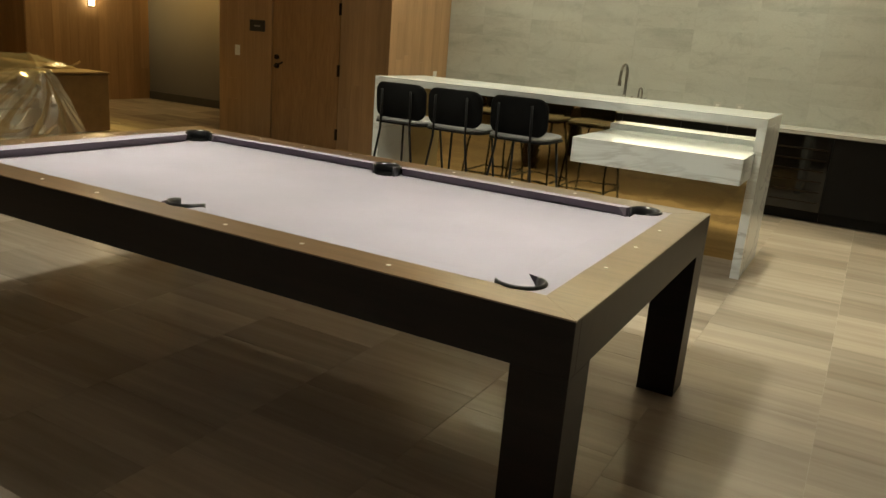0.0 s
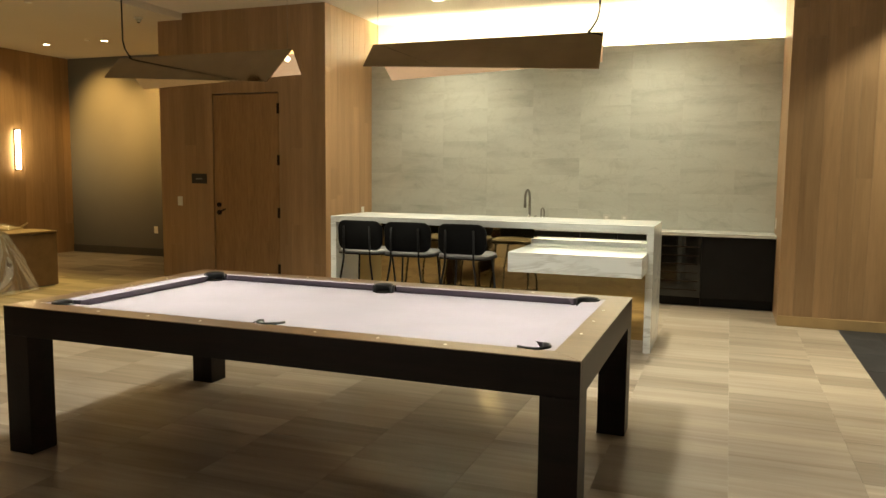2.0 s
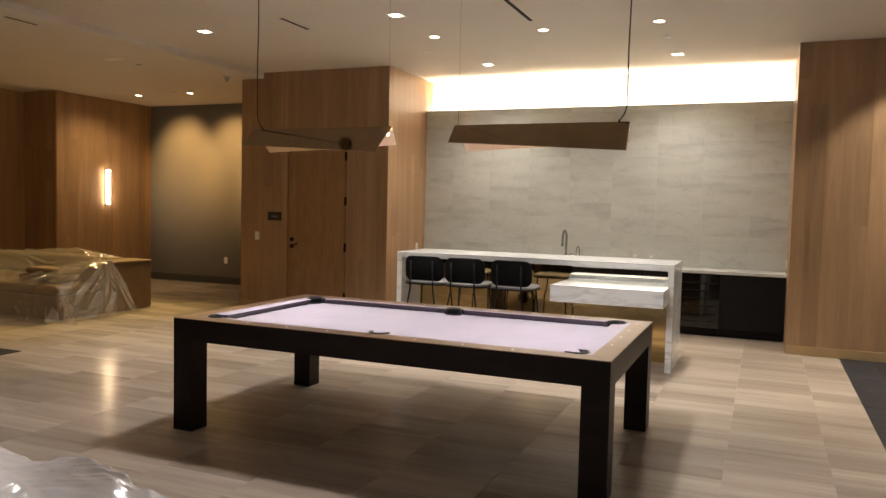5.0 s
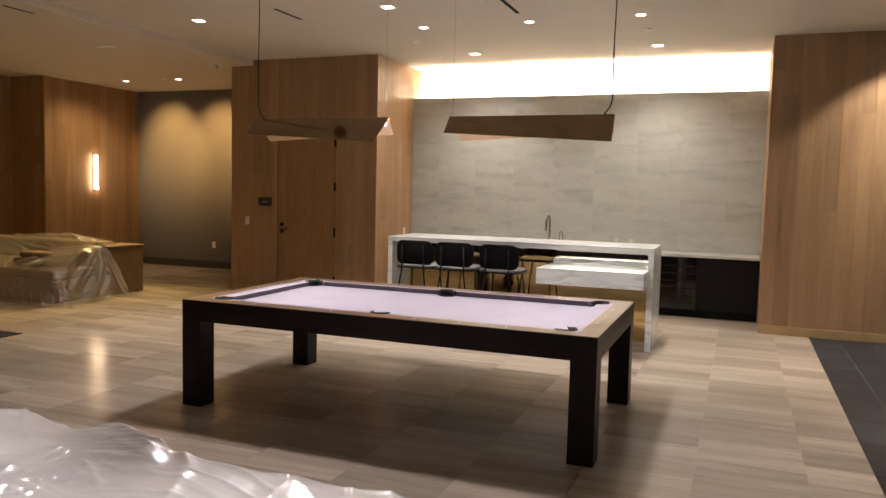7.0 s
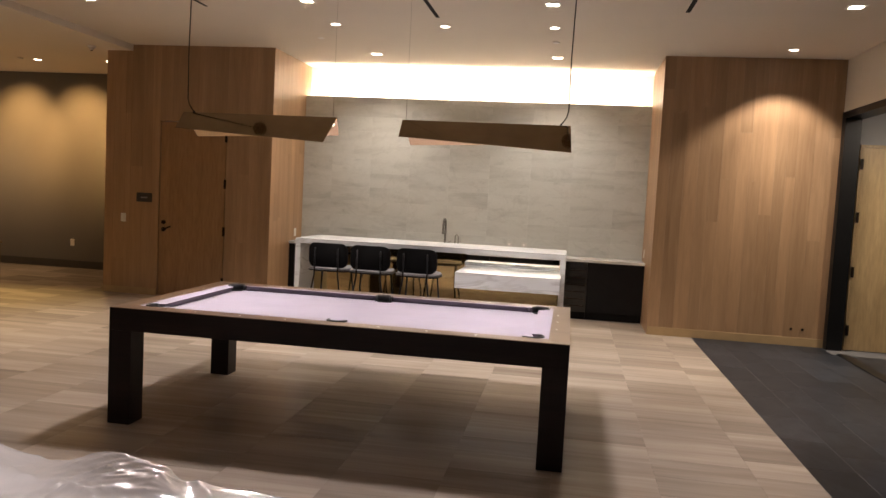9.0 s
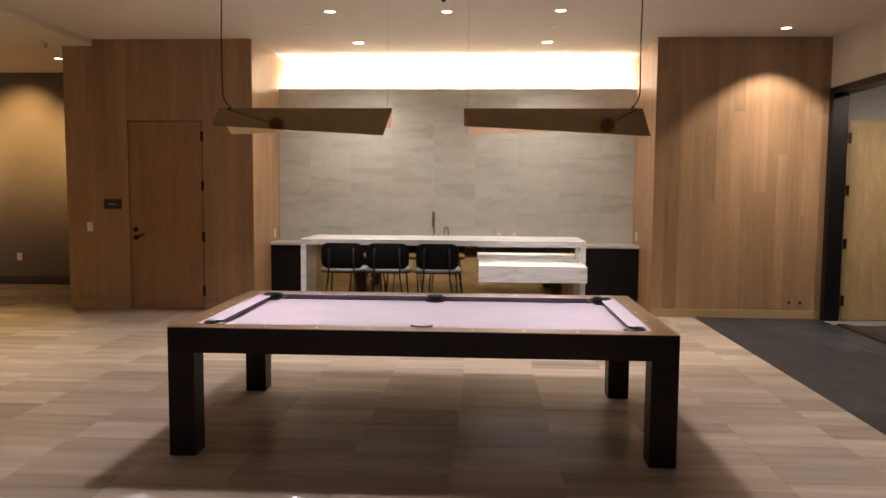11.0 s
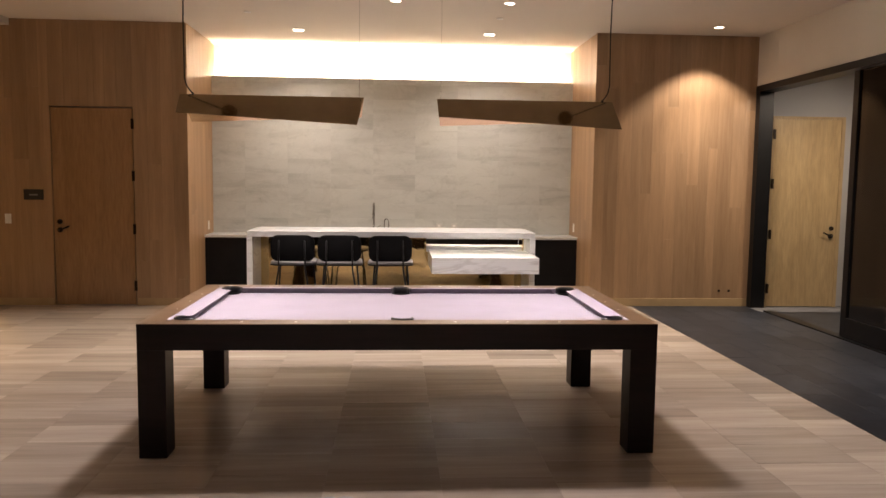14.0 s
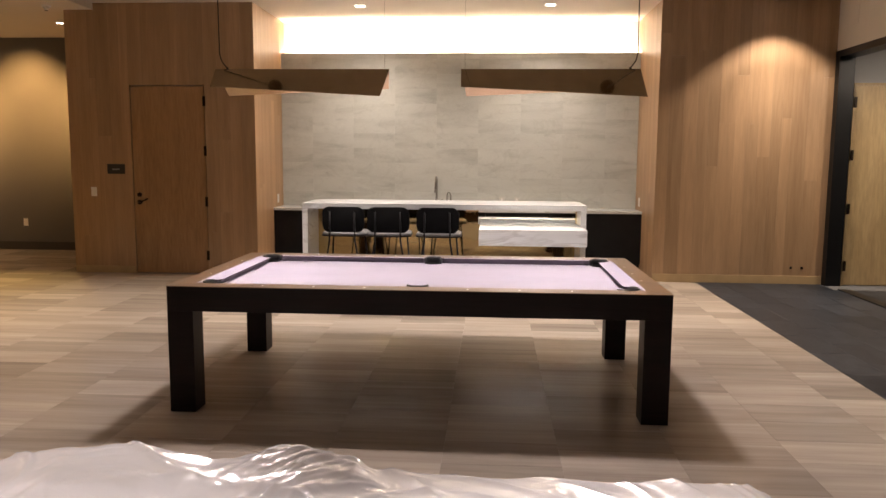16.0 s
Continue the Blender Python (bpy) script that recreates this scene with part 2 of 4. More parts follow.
WALL_PAINT = plain("wall_paint", (0.68, 0.64, 0.56), 0.8, 0, 0.03, 1.5, 0.1, 300)
VESTIBULE_PAINT = plain("grey_vestibule_paint", (0.36, 0.36, 0.37), 0.8, 0, 0.05, 1.5, 0.1, 300)
WHITE = plain("white_wall", (0.82, 0.80, 0.76), 0.8, 0, 0.02)
GREY_WALL = plain("slate_grey_paint", (0.14, 0.136, 0.134), 0.75, 0, 0.05, 1.3, 0.1, 200)
GREY_BASE = plain("dark_baseboard", (0.06, 0.058, 0.056), 0.5)
BLACK = plain("black_lacquer", (0.007, 0.007, 0.008), 0.5, 0, 0.2, spec=0.2)
VOID = plain("matte_black", (0.004, 0.004, 0.004), 0.95)
BLACK_METAL = plain("black_metal", (0.015, 0.015, 0.016), 0.38, 0.6, 0.1)
BRONZE = plain("dark_bronze", (0.035, 0.026, 0.02), 0.35, 0.9, 0.1)
POCKET = plain("glossy_black_plastic", (0.012, 0.012, 0.013), 0.3, 0, 0.1, spec=0.9)
LEATHER = plain("black_leather", (0.004, 0.004, 0.0045), 0.75, 0, 0.15, 20, 0.3, 300, spec=0.1)
SEAT_VINYL = plain("grey_vinyl", (0.19, 0.19, 0.20), 0.32, 0, 0.08, 20, 0.2, 300)
BRASS = wrinkled_brass("brushed_brass", (0.70, 0.52, 0.24))
STEEL = plain("brushed_steel", (0.55, 0.53, 0.50), 0.22, 1.0, 0.04)
TAP_STEEL = plain("dark_steel", (0.22, 0.21, 0.195), 0.3, 1.0, 0.05)
SHADE = plain("bronze_shade", (0.28, 0.205, 0.115), 0.06, 1.0, 0.08, 8)
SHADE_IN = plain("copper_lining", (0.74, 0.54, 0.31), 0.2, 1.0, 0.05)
CANOPY = plain("dark_canopy", (0.20, 0.14, 0.085), 0.5, 0.3, 0.08)
PLASTIC = plain("white_plastic", (0.80, 0.79, 0.76), 0.4, 0, 0.02)
SOCKET_GREY = plain("pale_grey_plastic", (0.58, 0.57, 0.54), 0.45, 0, 0.02)
PEARL = plain("pearl", (0.88, 0.87, 0.84), 0.3, 0, 0.03)
GLOW = plain("lamp_glow", (1, 0.9, 0.75), 0.5, 0, 0.0, emit=16.0, emit_colour=(1.0, 0.84, 0.62))
SCONCE_GLOW = plain("sconce_glow", (1, 0.9, 0.75), 0.5, 0, 0.0, emit=36.0, emit_colour=(1.0, 0.72, 0.40))
BULB_GLOW = plain("bulb_glow", (1, 0.9, 0.75), 0.5, 0, 0.0, emit=3.0, emit_colour=(1.0, 0.80, 0.55))
COVE_GLOW = plain("strip_glow", (1, 0.9, 0.75), 0.5, 0, 0.0, emit=30.0, emit_colour=(1.0, 0.82, 0.58))
BLUE_GLOW = plain("blue_indicator", (0.1, 0.2, 1.0), 0.5, 0, 0.0, emit=2.0, emit_colour=(0.15, 0.25, 1.0))
GLASS_DARK = plain("tinted_glass", (0.010, 0.009, 0.008), 0.06, 0, 0.0)
SOFA_BROWN = plain("brown_upholstery", (0.16, 0.098, 0.050), 0.8, 0, 0.12, 12, 0.3, 500)
SOFA_GREY = plain("pale_grey_upholstery", (0.66, 0.63, 0.67), 0.85, 0, 0.06, 10, 0.3, 500)
FILM = film("clear_film", 0.56, 0.15, (0.9, 0.87, 0.78), 0.75, 0.03)
FILM_MILKY = film("milky_film", 0.40, 0.17, (0.84, 0.84, 0.88), 0.46, 0.10)
BAR_MARK = plain("sign_lettering", (0.25, 0.24, 0.22), 0.6)
SIGN = plain("sign_plate", (0.035, 0.032, 0.03), 0.45)

# ---- mesh helpers ----


def mesh_of(name, bm, mat, smooth=False):
    me = bpy.data.meshes.new(name)
    bmesh.ops.recalc_face_normals(bm, faces=bm.faces[:])
    bm.to_mesh(me)
    bm.free()
    me.materials.append(mat)
    if smooth:
        me.polygons.foreach_set("use_smooth", [True] * len(me.polygons))
    return me


def part(name, bm, mat, parent, label="", smooth=False):
    ob = new(name, mesh_of(name, bm, mat, smooth))
    ob.parent = parent
    if label:
        ob["label"] = label
    return ob


def thing(name, m, label, category, group="", kind=""):
    ob = new(name)
    ob.empty_display_size = 0.1
    ob.matrix_world = m
    return tagged(ob, label, category, group, kind)


def structure(name, bm, mat, label):
    return tagged(new(name, mesh_of(name, bm, mat)), label, "", "", "structure")


def box(x0, x1, y0, y1, z0, z1, bevel=0.0, bm=None, segments=2):
    own = bmesh.new()
    g = bmesh.ops.create_cube(own, size=1)
    for v in own.verts:
        v.co = ((x0 + x1) / 2 + v.co.x * (x1 - x0), (y0 + y1) / 2 + v.co.y * (y1 - y0), (z0 + z1) / 2 + v.co.z * (z1 - z0))
    if bevel:
        bmesh.ops.bevel(own, geom=own.edges[:], offset=bevel, segments=segments, affect="EDGES", profile=0.5)
    return join(bm, own)


def join(bm, own):
    if bm is None:
        return own
    me = bpy.data.meshes.new("tmp")
    own.to_mesh(me)
    own.free()
    bm.from_mesh(me)
    bpy.data.meshes.remove(me)
    return bm


def cyl(x, y, z0, z1, r, r2=None, n=24, bm=None, caps=True):
    own = bmesh.new()
    bmesh.ops.create_cone(own, cap_ends=caps, segments=n, radius1=r, radius2=r if r2 is None else r2, depth=z1 - z0)
    bmesh.ops.translate(own, verts=own.verts[:], vec=(x, y, (z0 + z1) / 2))
    return join(bm, own)


def tube(points, r, n=10, bm=None):
    """A round tube along a line of points."""
    own = bmesh.new()
    pts = [Vector(p) for p in points]
    rings, side = [], None
    for i, p in enumerate(pts):
        d = (pts[min(i + 1, len(pts) - 1)] - pts[max(i - 1, 0)]).normalized()
        if side is None:
            side = d.orthogonal().normalized()
        side = (side - d * side.dot(d)).normalized()
        up = d.cross(side)
        rings.append([own.verts.new(p + r * (math.cos(a) * side + math.sin(a) * up)) for a in (2 * math.pi * k / n for k in range(n))])
    for a, b in zip(rings, rings[1:]):
        for k in range(n):
            own.faces.new((a[k], a[(k + 1) % n], b[(k + 1) % n], b[k]))
    own.faces.new(rings[0])
    own.faces.new(rings[-1][::-1])
    return join(bm, own)


def prism(outline, z0, z1, bm=None, top_shift=None):
    """A flat outline (x, y) raised from z0 to z1."""
    own = bmesh.new()
    lo = [own.verts.new((x, y, z0)) for x, y in outline]
    hi = [own.verts.new((x, y, z1)) for x, y in (top_shift or outline)]
    n = len(lo)
    own.faces.new(lo[::-1])
    own.faces.new(hi)
    for k in range(n):
        own.faces.new((lo[k], lo[(k + 1) % n], hi[(k + 1) % n], hi[k]))
    return join(bm, own)


def rounded(w, h, r, n=6):
    """Outline of a rounded rectangle about the origin."""
    out = []
    for cx, cy, a0 in ((w / 2 - r, h / 2 - r, 0), (-w / 2 + r, h / 2 - r, 90), (-w / 2 + r, -h / 2 + r, 180), (w / 2 - r, -h / 2 + r, 270)):
        for k in range(n + 1):
            a = radians(a0 + 90 * k / n)
            out.append((cx + r * math.cos(a), cy + r * math.sin(a)))
    return out


def boards(wall, axis, a0, a1, z0, z1, face, out, rng, width=0.145, splits=True):
    """Upright veneer boards on a wall, each a piece of its own. axis: along x or y; out: +1 or -1, the way they face."""
    a = a0
    while a < a1 - 0.01:
        b = min(a1, a + width * rng.uniform(0.75, 1.3))
        if a1 - b < 0.05:
            b = a1
        cuts = [z0]
        if splits and z1 - z0 > 1.5:
            cuts += sorted(rng.uniform(z0 + 0.3, z1 - 0.3) for _ in range(rng.choice((0, 1, 1, 2))))
        cuts.append(z1)
        for lo, hi in zip(cuts, cuts[1:]):
            if hi - lo < 0.02:
                continue
            f0, f1 = sorted((face, face + out * 0.012))
            g = 0.0006
            bm = box(a + g, b - g, f0, f1, lo + g, hi - g) if axis == "x" else box(f0, f1, a + g, b - g, lo + g, hi - g)
            part("board", bm, OAK, wall)
        a = b


# ---- large structure ----
rng = random.Random(4)
FRONT = 7.03   # the long panelled wall
NICHE = 8.25   # stone wall of the bar niche
XL, XN0, XN1, XR = -6.90, -4.49, 0.47, 2.52
GREY_Y, LEFT_X, FAR_LEFT = 9.2, -10.75, -11.5
BACK_Y = -4.6

floor = structure("floor", box(-12.0, 1.0, BACK_Y, 9.4, -0.12, -0.0016), GROUT, "pale wood-look porcelain tile floor with thin joints")
floor_dark = structure("floor_dark", box(1.0, 4.8, BACK_Y, 7.3, -0.12, -0.0016), GROUT_DARK, "dark slate tile floor along the glazed doors")

ceiling = structure("ceiling", box(-6.52, 2.8, BACK_Y, 8.6, CEIL, CEIL + 0.15), PAINT, "smooth painted ceiling with recessed lights")
structure("ceiling_low", box(-12.0, -6.52, BACK_Y, 9.4, CEIL_LOW, CEIL + 0.15), PAINT, "slightly lower painted ceiling over the lounge")

# door wall
D0, D1, DH = -6.095, -5.13, 2.385
bm = box(XL, D0, FRONT, FRONT + 0.15, 0, CEIL)
box(D1, XN0 - 0.012, FRONT, FRONT + 0.15, 0, CEIL, bm=bm)
box(D0, D1, FRONT, FRONT + 0.15, DH, CEIL, bm=bm)
box(XL, XL + 0.15, FRONT + 0.15, GREY_Y, 0, CEIL, bm=bm)
wall_door = structure("wall_door", bm, OAK, "oak-panelled wall with a flush oak door")
boards(wall_door, "x", XL, -6.52, 0.0, CEIL_LOW, FRONT, -1, rng)
boards(wall_door, "x", -6.52, D0, 0.0, CEIL, FRONT, -1, rng)
boards(wall_door, "x", D0, D1, DH, CEIL, FRONT, -1, rng, splits=False)
boards(wall_door, "x", D1, XN0, 0.0, CEIL, FRONT, -1, rng)

# niche sides and stone wall
bm = box(XN0 - 0.15, XN0 - 0.012, FRONT + 0.15, 8.6, 0, CEIL)
wall_niche_west = structure("wall_niche_west", bm, OAK, "oak-panelled side of the bar niche")
boards(wall_niche_west, "y", FRONT - 0.012, NICHE, 0.0, CEIL, XN0 - 0.012, 1, rng)
bm = box(XN1 + 0.012, XN1 + 0.15, FRONT + 0.15, 8.6, 0, CEIL)
wall_niche_east = structure("wall_niche_east", bm, OAK, "oak-panelled side of the bar niche")
boards(wall_niche_east, "y", FRONT - 0.012, NICHE, 0.0, CEIL, XN1 + 0.012, -1, rng)
structure("wall_cove", box(XN0 - 0.15, XN1 + 0.15, 8.47, 8.62, 0, CEIL), WHITE, "white painted wall above the stone, lit by a concealed strip")
STONE_TOP = 2.94
wall_stone = structure("wall_stone", box(XN0, XN1, NICHE + 0.012, NICHE + 0.07, 0, STONE_TOP - 0.002), STONE, "wall of honed grey stone tiles in stacked courses")

# panelled wall beside the glazed doors
bm = box(XN1 + 0.012, XR + 0.2, FRONT, FRONT + 0.15, 0, CEIL)
wall_east = structure("wall_east", bm, OAK, "oak-panelled wall of upright boards with a pale baseboard")
boards(wall_east, "x", XN1, XR, 0.10, CEIL, FRONT, -1, rng)
structure("baseboard_east", box(XN1, XR, FRONT - 0.02, FRONT, 0, 0.1, 0.003), OAK_BASE, "pale oak baseboard")
structure("baseboard_door", box(XL, D0 - 0.01, FRONT - 0.016, FRONT - 0.012, 0, 0.09), OAK_BASE, "pale oak baseboard")
structure("baseboard_niche", box(D1 + 0.01, XN0, FRONT - 0.016, FRONT - 0.012, 0, 0.09), OAK_BASE, "pale oak baseboard")

# lounge side
structure("wall_grey", box(-11.5, XL + 0.15, GREY_Y, GREY_Y + 0.15, 0, CEIL), GREY_WALL, "slate-grey painted wall washed by downlights")
structure("baseboard_grey", box(LEFT_X, XL, GREY_Y - 0.014, GREY_Y, 0, 0.13, 0.003), GREY_BASE, "dark grey baseboard")
wall_sconce = structure("wall_sconce", box(FAR_LEFT, LEFT_X, 7.08, GREY_Y, 0, CEIL), OAK, "oak-panelled wall carrying a lit sconce")
boards(wall_sconce, "y", 7.08, GREY_Y, 0.0, CEIL_LOW, LEFT_X, 1, rng)
boards(wall_sconce, "x", FAR_LEFT, LEFT_X, 0.0, CEIL_LOW, 7.08, -1, rng)
wall_west = structure("wall_west", box(FAR_LEFT - 0.15, FAR_LEFT, BACK_Y, 7.08, 0, CEIL), OAK, "oak-panelled lounge wall")
boards(wall_west, "y", 3.0, 7.08, 0.0, CEIL_LOW, FAR_LEFT, 1, rng, width=0.3)
# never in view; made dark so that little light bounces back under the table
structure("wall_south", box(-12.0, 4.8, BACK_Y - 0.15, BACK_Y, 0, CEIL), GLASS_DARK, "unseen dark wall closing the room, added to keep bounced light low")

# glazed side: header, black frame, dark sliding panels
HEAD = 2.78
structure("wall_header", box(XR, XR + 0.2, BACK_Y, FRONT, HEAD, CEIL), WALL_PAINT, "painted header over the glazed doors")
structure("wall_vestibule_north", box(XR + 0.2, 4.8, 7.02, 7.3, 0, CEIL), VESTIBULE_PAINT, "grey vestibule wall with a timber door")
structure("wall_vestibule_east", box(4.7, 4.85, BACK_Y, 7.3, 0, CEIL), WALL_PAINT, "plain vestibule wall")
structure("ceiling_vestibule", box(XR + 0.2, 4.8, BACK_Y, 7.3, 3.0, 3.1), PAINT, "vestibule ceiling")

# ---- camera-side things: pool table ----
TX0, TX1, TY0, TY1, TZ = -3.40, -0.50, 1.83, 3.40, 0.757
tcx, tcy = (TX0 + TX1) / 2, (TY0 + TY1) / 2


def pool_table():
    t = thing("pool_table", pose(tcx, tcy, 0), "dark espresso wood pool table with lilac-grey cloth and square legs", "pool table")
    hx, hy = (TX1 - TX0) / 2, (TY1 - TY0) / 2
    ap, leg, wood = 0.148, 0.152, 0.125
    under = TZ - 0.004
    for sx in (-1, 1):
        for sy in (-1, 1):
            x0, x1 = sorted((sx * hx, sx * (hx - leg)))
            y0, y1 = sorted((sy * hy, sy * (hy - leg)))
            part("leg", box(x0, x1, y0, y1, 0.003, TZ - ap, 0.0012), ESPRESSO, t)
            part("foot", cyl((x0 + x1) / 2, (y0 + y1) / 2, 0, 0.003, 0.05), BLACK_METAL, t)
    for s in (-1, 1):
        y0, y1 = sorted((s * hy, s * (hy - 0.04)))
        part("apron", box(-hx, hx, y0, y1, TZ - ap, under, 0.0012), ESPRESSO, t)
        x0, x1 = sorted((s * hx, s * (hx - 0.04)))
        part("apron", box(x0, x1, -hy + 0.04, hy - 0.04, TZ - ap, under, 0.0012), ESPRESSO, t)
        # mitred rail tops
        g = 0.0008
        o = [(-hx + g, s * hy), (hx - g, s * hy), (hx - wood - g, s * (hy - wood)), (-hx + wood + g, s * (hy - wood))]
        part("rail", prism(o if s < 0 else o[::-1], under, TZ), RAIL_WOOD, t)
        o = [(s * hx, -hy + g), (s * hx, hy - g), (s * (hx - wood), hy - wood - g), (s * (hx - wood), -hy + wood + g)]
        bm = prism(o if s > 0 else o[::-1], under, TZ)
        part("rail", bm, RAIL_WOOD, t)
    # bed with notches, cushions, pockets
    nx, ny = hx - 0.235, hy - 0.175          # cushion noses
    ix, iy = hx - wood, hy - wood            # inner edge of the wood
    bed = TZ - 0.040
    part("slate_bed", box(-ix, ix, -iy, iy, bed - 0.03, bed), FELT, t, "taut lilac-grey playing cloth")
    pr = 0.062
    corner = (nx + 0.015, ny - 0.010)
    side = (0.0, ny - 0.006)
    under_nose = 0.030

    def cushion(pts, nose):
        """pts: outline; the corners named in nose hang out over the bed."""
        top = pts
        low = [(x - (under_nose * ux), y - (under_nose * uy)) for (x, y), (ux, uy) in zip(pts, nose)]
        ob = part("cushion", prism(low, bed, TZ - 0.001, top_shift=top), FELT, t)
        ob.data.materials.append(FELT_SHADED)
        # side faces take the darker cloth colour, which paints in their shade
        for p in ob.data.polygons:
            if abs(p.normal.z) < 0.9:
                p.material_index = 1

    for sy in (-1, 1):
        for sx in (-1, 1):
            # half of a long side, from side pocket to corner pocket
            pts = [(sx * 0.062, sy * iy), (sx * (corner[0] - 0.060), sy * iy), (sx * (corner[0] - 0.078), sy * (corner[1] + 0.02)),
                   (sx * (nx - 0.095), sy * ny), (sx * 0.078, sy * ny), (sx * 0.066, sy * (ny + 0.03))]
            nose = [(0, 0)] * 3 + [(0, -sy), (0, -sy)] + [(0, 0)]
            cushion(pts, nose)
    for sx in (-1, 1):
        pts = [(sx * ix, -iy), (sx * ix, iy), (sx * (corner[0] + 0.035), iy), (sx * (corner[0] + 0.066), corner[1]), (sx * (corner[0] + 0.03), corner[1] - 0.07),
               (sx * nx, ny - 0.095), (sx * nx, -ny + 0.095), (sx * (corner[0] + 0.03), -corner[1] + 0.07), (sx * (corner[0] + 0.066), -corner[1]), (sx * (corner[0] + 0.035), -iy)]
        nose = [(0, 0)] * 5 + [(-sx, 0), (-sx, 0)] + [(0, 0)] * 3
        cushion(pts, nose)

    def pocket(px, py, ang, r):
        """A leather cup with a raised rim, open towards the bed."""
        bm = bmesh.new()
        n = 18
        rows = []
        for k in range(n + 1):
            a = radians(ang - 115 + 230 * k / n)
            c, s2 = math.cos(a), math.sin(a)
            end = 1 - 0.6 * abs(2 * k / n - 1) ** 4
            prof = [(r * 0.92, bed + 0.002), (r * 0.94, TZ - 0.004), (r * 0.99, TZ + 0.007 * end), (r * 1.06, TZ + 0.009 * end), (r * 1.13, TZ + 0.0015), (r * 1.12, bed)]
            rows.append([bm.verts.new((px + q * c, py + q * s2, z)) for q, z in prof])
        for p, q in zip(rows, rows[1:]):
            for i in range(6):
                bm.faces.new((p[i], p[(i + 1) % 6], q[(i + 1) % 6], q[i]))
        bm.faces.new(rows[0])
        bm.faces.new(rows[-1][::-1])
        cup = part("pocket", bm, POCKET, t, "glossy black pocket rim", True)
        part("pocket_mouth", cyl(px, py, bed + 0.001, bed + 0.004, r * 0.93), LEATHER, cup)

    for sx in (-1, 1):
        for sy in (-1, 1):
            pocket(sx * corner[0], sy * corner[1], math.degrees(math.atan2(sy, sx)), pr)
    for sy in (-1, 1):
        pocket(0, sy * side[1], 90 * sy, pr * 0.95)
    for k in (-3, -2, -1, 1, 2, 3):
        for sy in (-1, 1):
            part("sight", cyl(k * 0.2985, sy * (hy - 0.062), TZ, TZ + 0.0012, 0.0075, n=12), PEARL, t)
    for k in (-1, 0, 1):
        for sx in (-1, 1):
            part("sight", cyl(sx * (hx - 0.085), k * 0.305, TZ, TZ + 0.0012, 0.0065, n=12), PEARL, t)
    return t


pool_table()

# ---- bar ----
BX0, BX1, BY0, BY1, BZ = -3.475, -0.562, 5.31, 6.06, 1.034


def bar_counter():
    t = thing("bar_counter", pose((BX0 + BX1) / 2, (BY0 + BY1) / 2, 0), "white veined marble waterfall bar with a brass front panel", "bar counter")
    w, d, th = (BX1 - BX0) / 2, (BY1 - BY0) / 2, 0.056
    part("countertop", box(-w, w, -d, d, BZ - th, BZ, 0.002), QUARTZ, t, "white marble top with grey veins")
    for s in (-1, 1):
        x0, x1 = sorted((s * w, s * (w - th)))
        part("end_panel", box(x0, x1, -d, d, 0, BZ - th, 0.002), QUARTZ, t, "white marble end panel")
    y = 5.80 - (BY0 + BY1) / 2
    gap0 = -1.66 - (BX0 + BX1) / 2
    part("front_panel", box(-w + th, gap0, y, y + 0.03, 0.0, BZ - th), BRASS, t, "polished brass panel")
    part("front_panel", box(gap0, w - th, y, y + 0.03, 0.0, 0.80), BRASS, t, "polished brass panel")
    part("cheek_panel", box(w - th - 0.012, w - th - 0.001, y - 0.12, y + 0.14, 0.80, BZ - th), BRASS, t, "polished brass cheek")
    part("back_ledge", box(gap0, w - th - 0.013, y - 0.10, y + 0.16, 0.80, 0.862, 0.003), QUARTZ, t, "white marble work ledge")
    part("light_strip", box(gap0 + 0.02, w - th - 0.03, y - 0.015, y + 0.005, BZ - th - 0.012, BZ - th - 0.001), COVE_GLOW, t, "warm light strip under the top")
    part("low_shelf", box(-1.64 - (BX0 + BX1) / 2, -0.602 - (BX0 + BX1) / 2, 4.87 - (BY0 + BY1) / 2, y, 0.665, 0.822, 0.003), QUARTZ, t, "thick white marble lower shelf with a grey vein")
    return t


bar_counter()


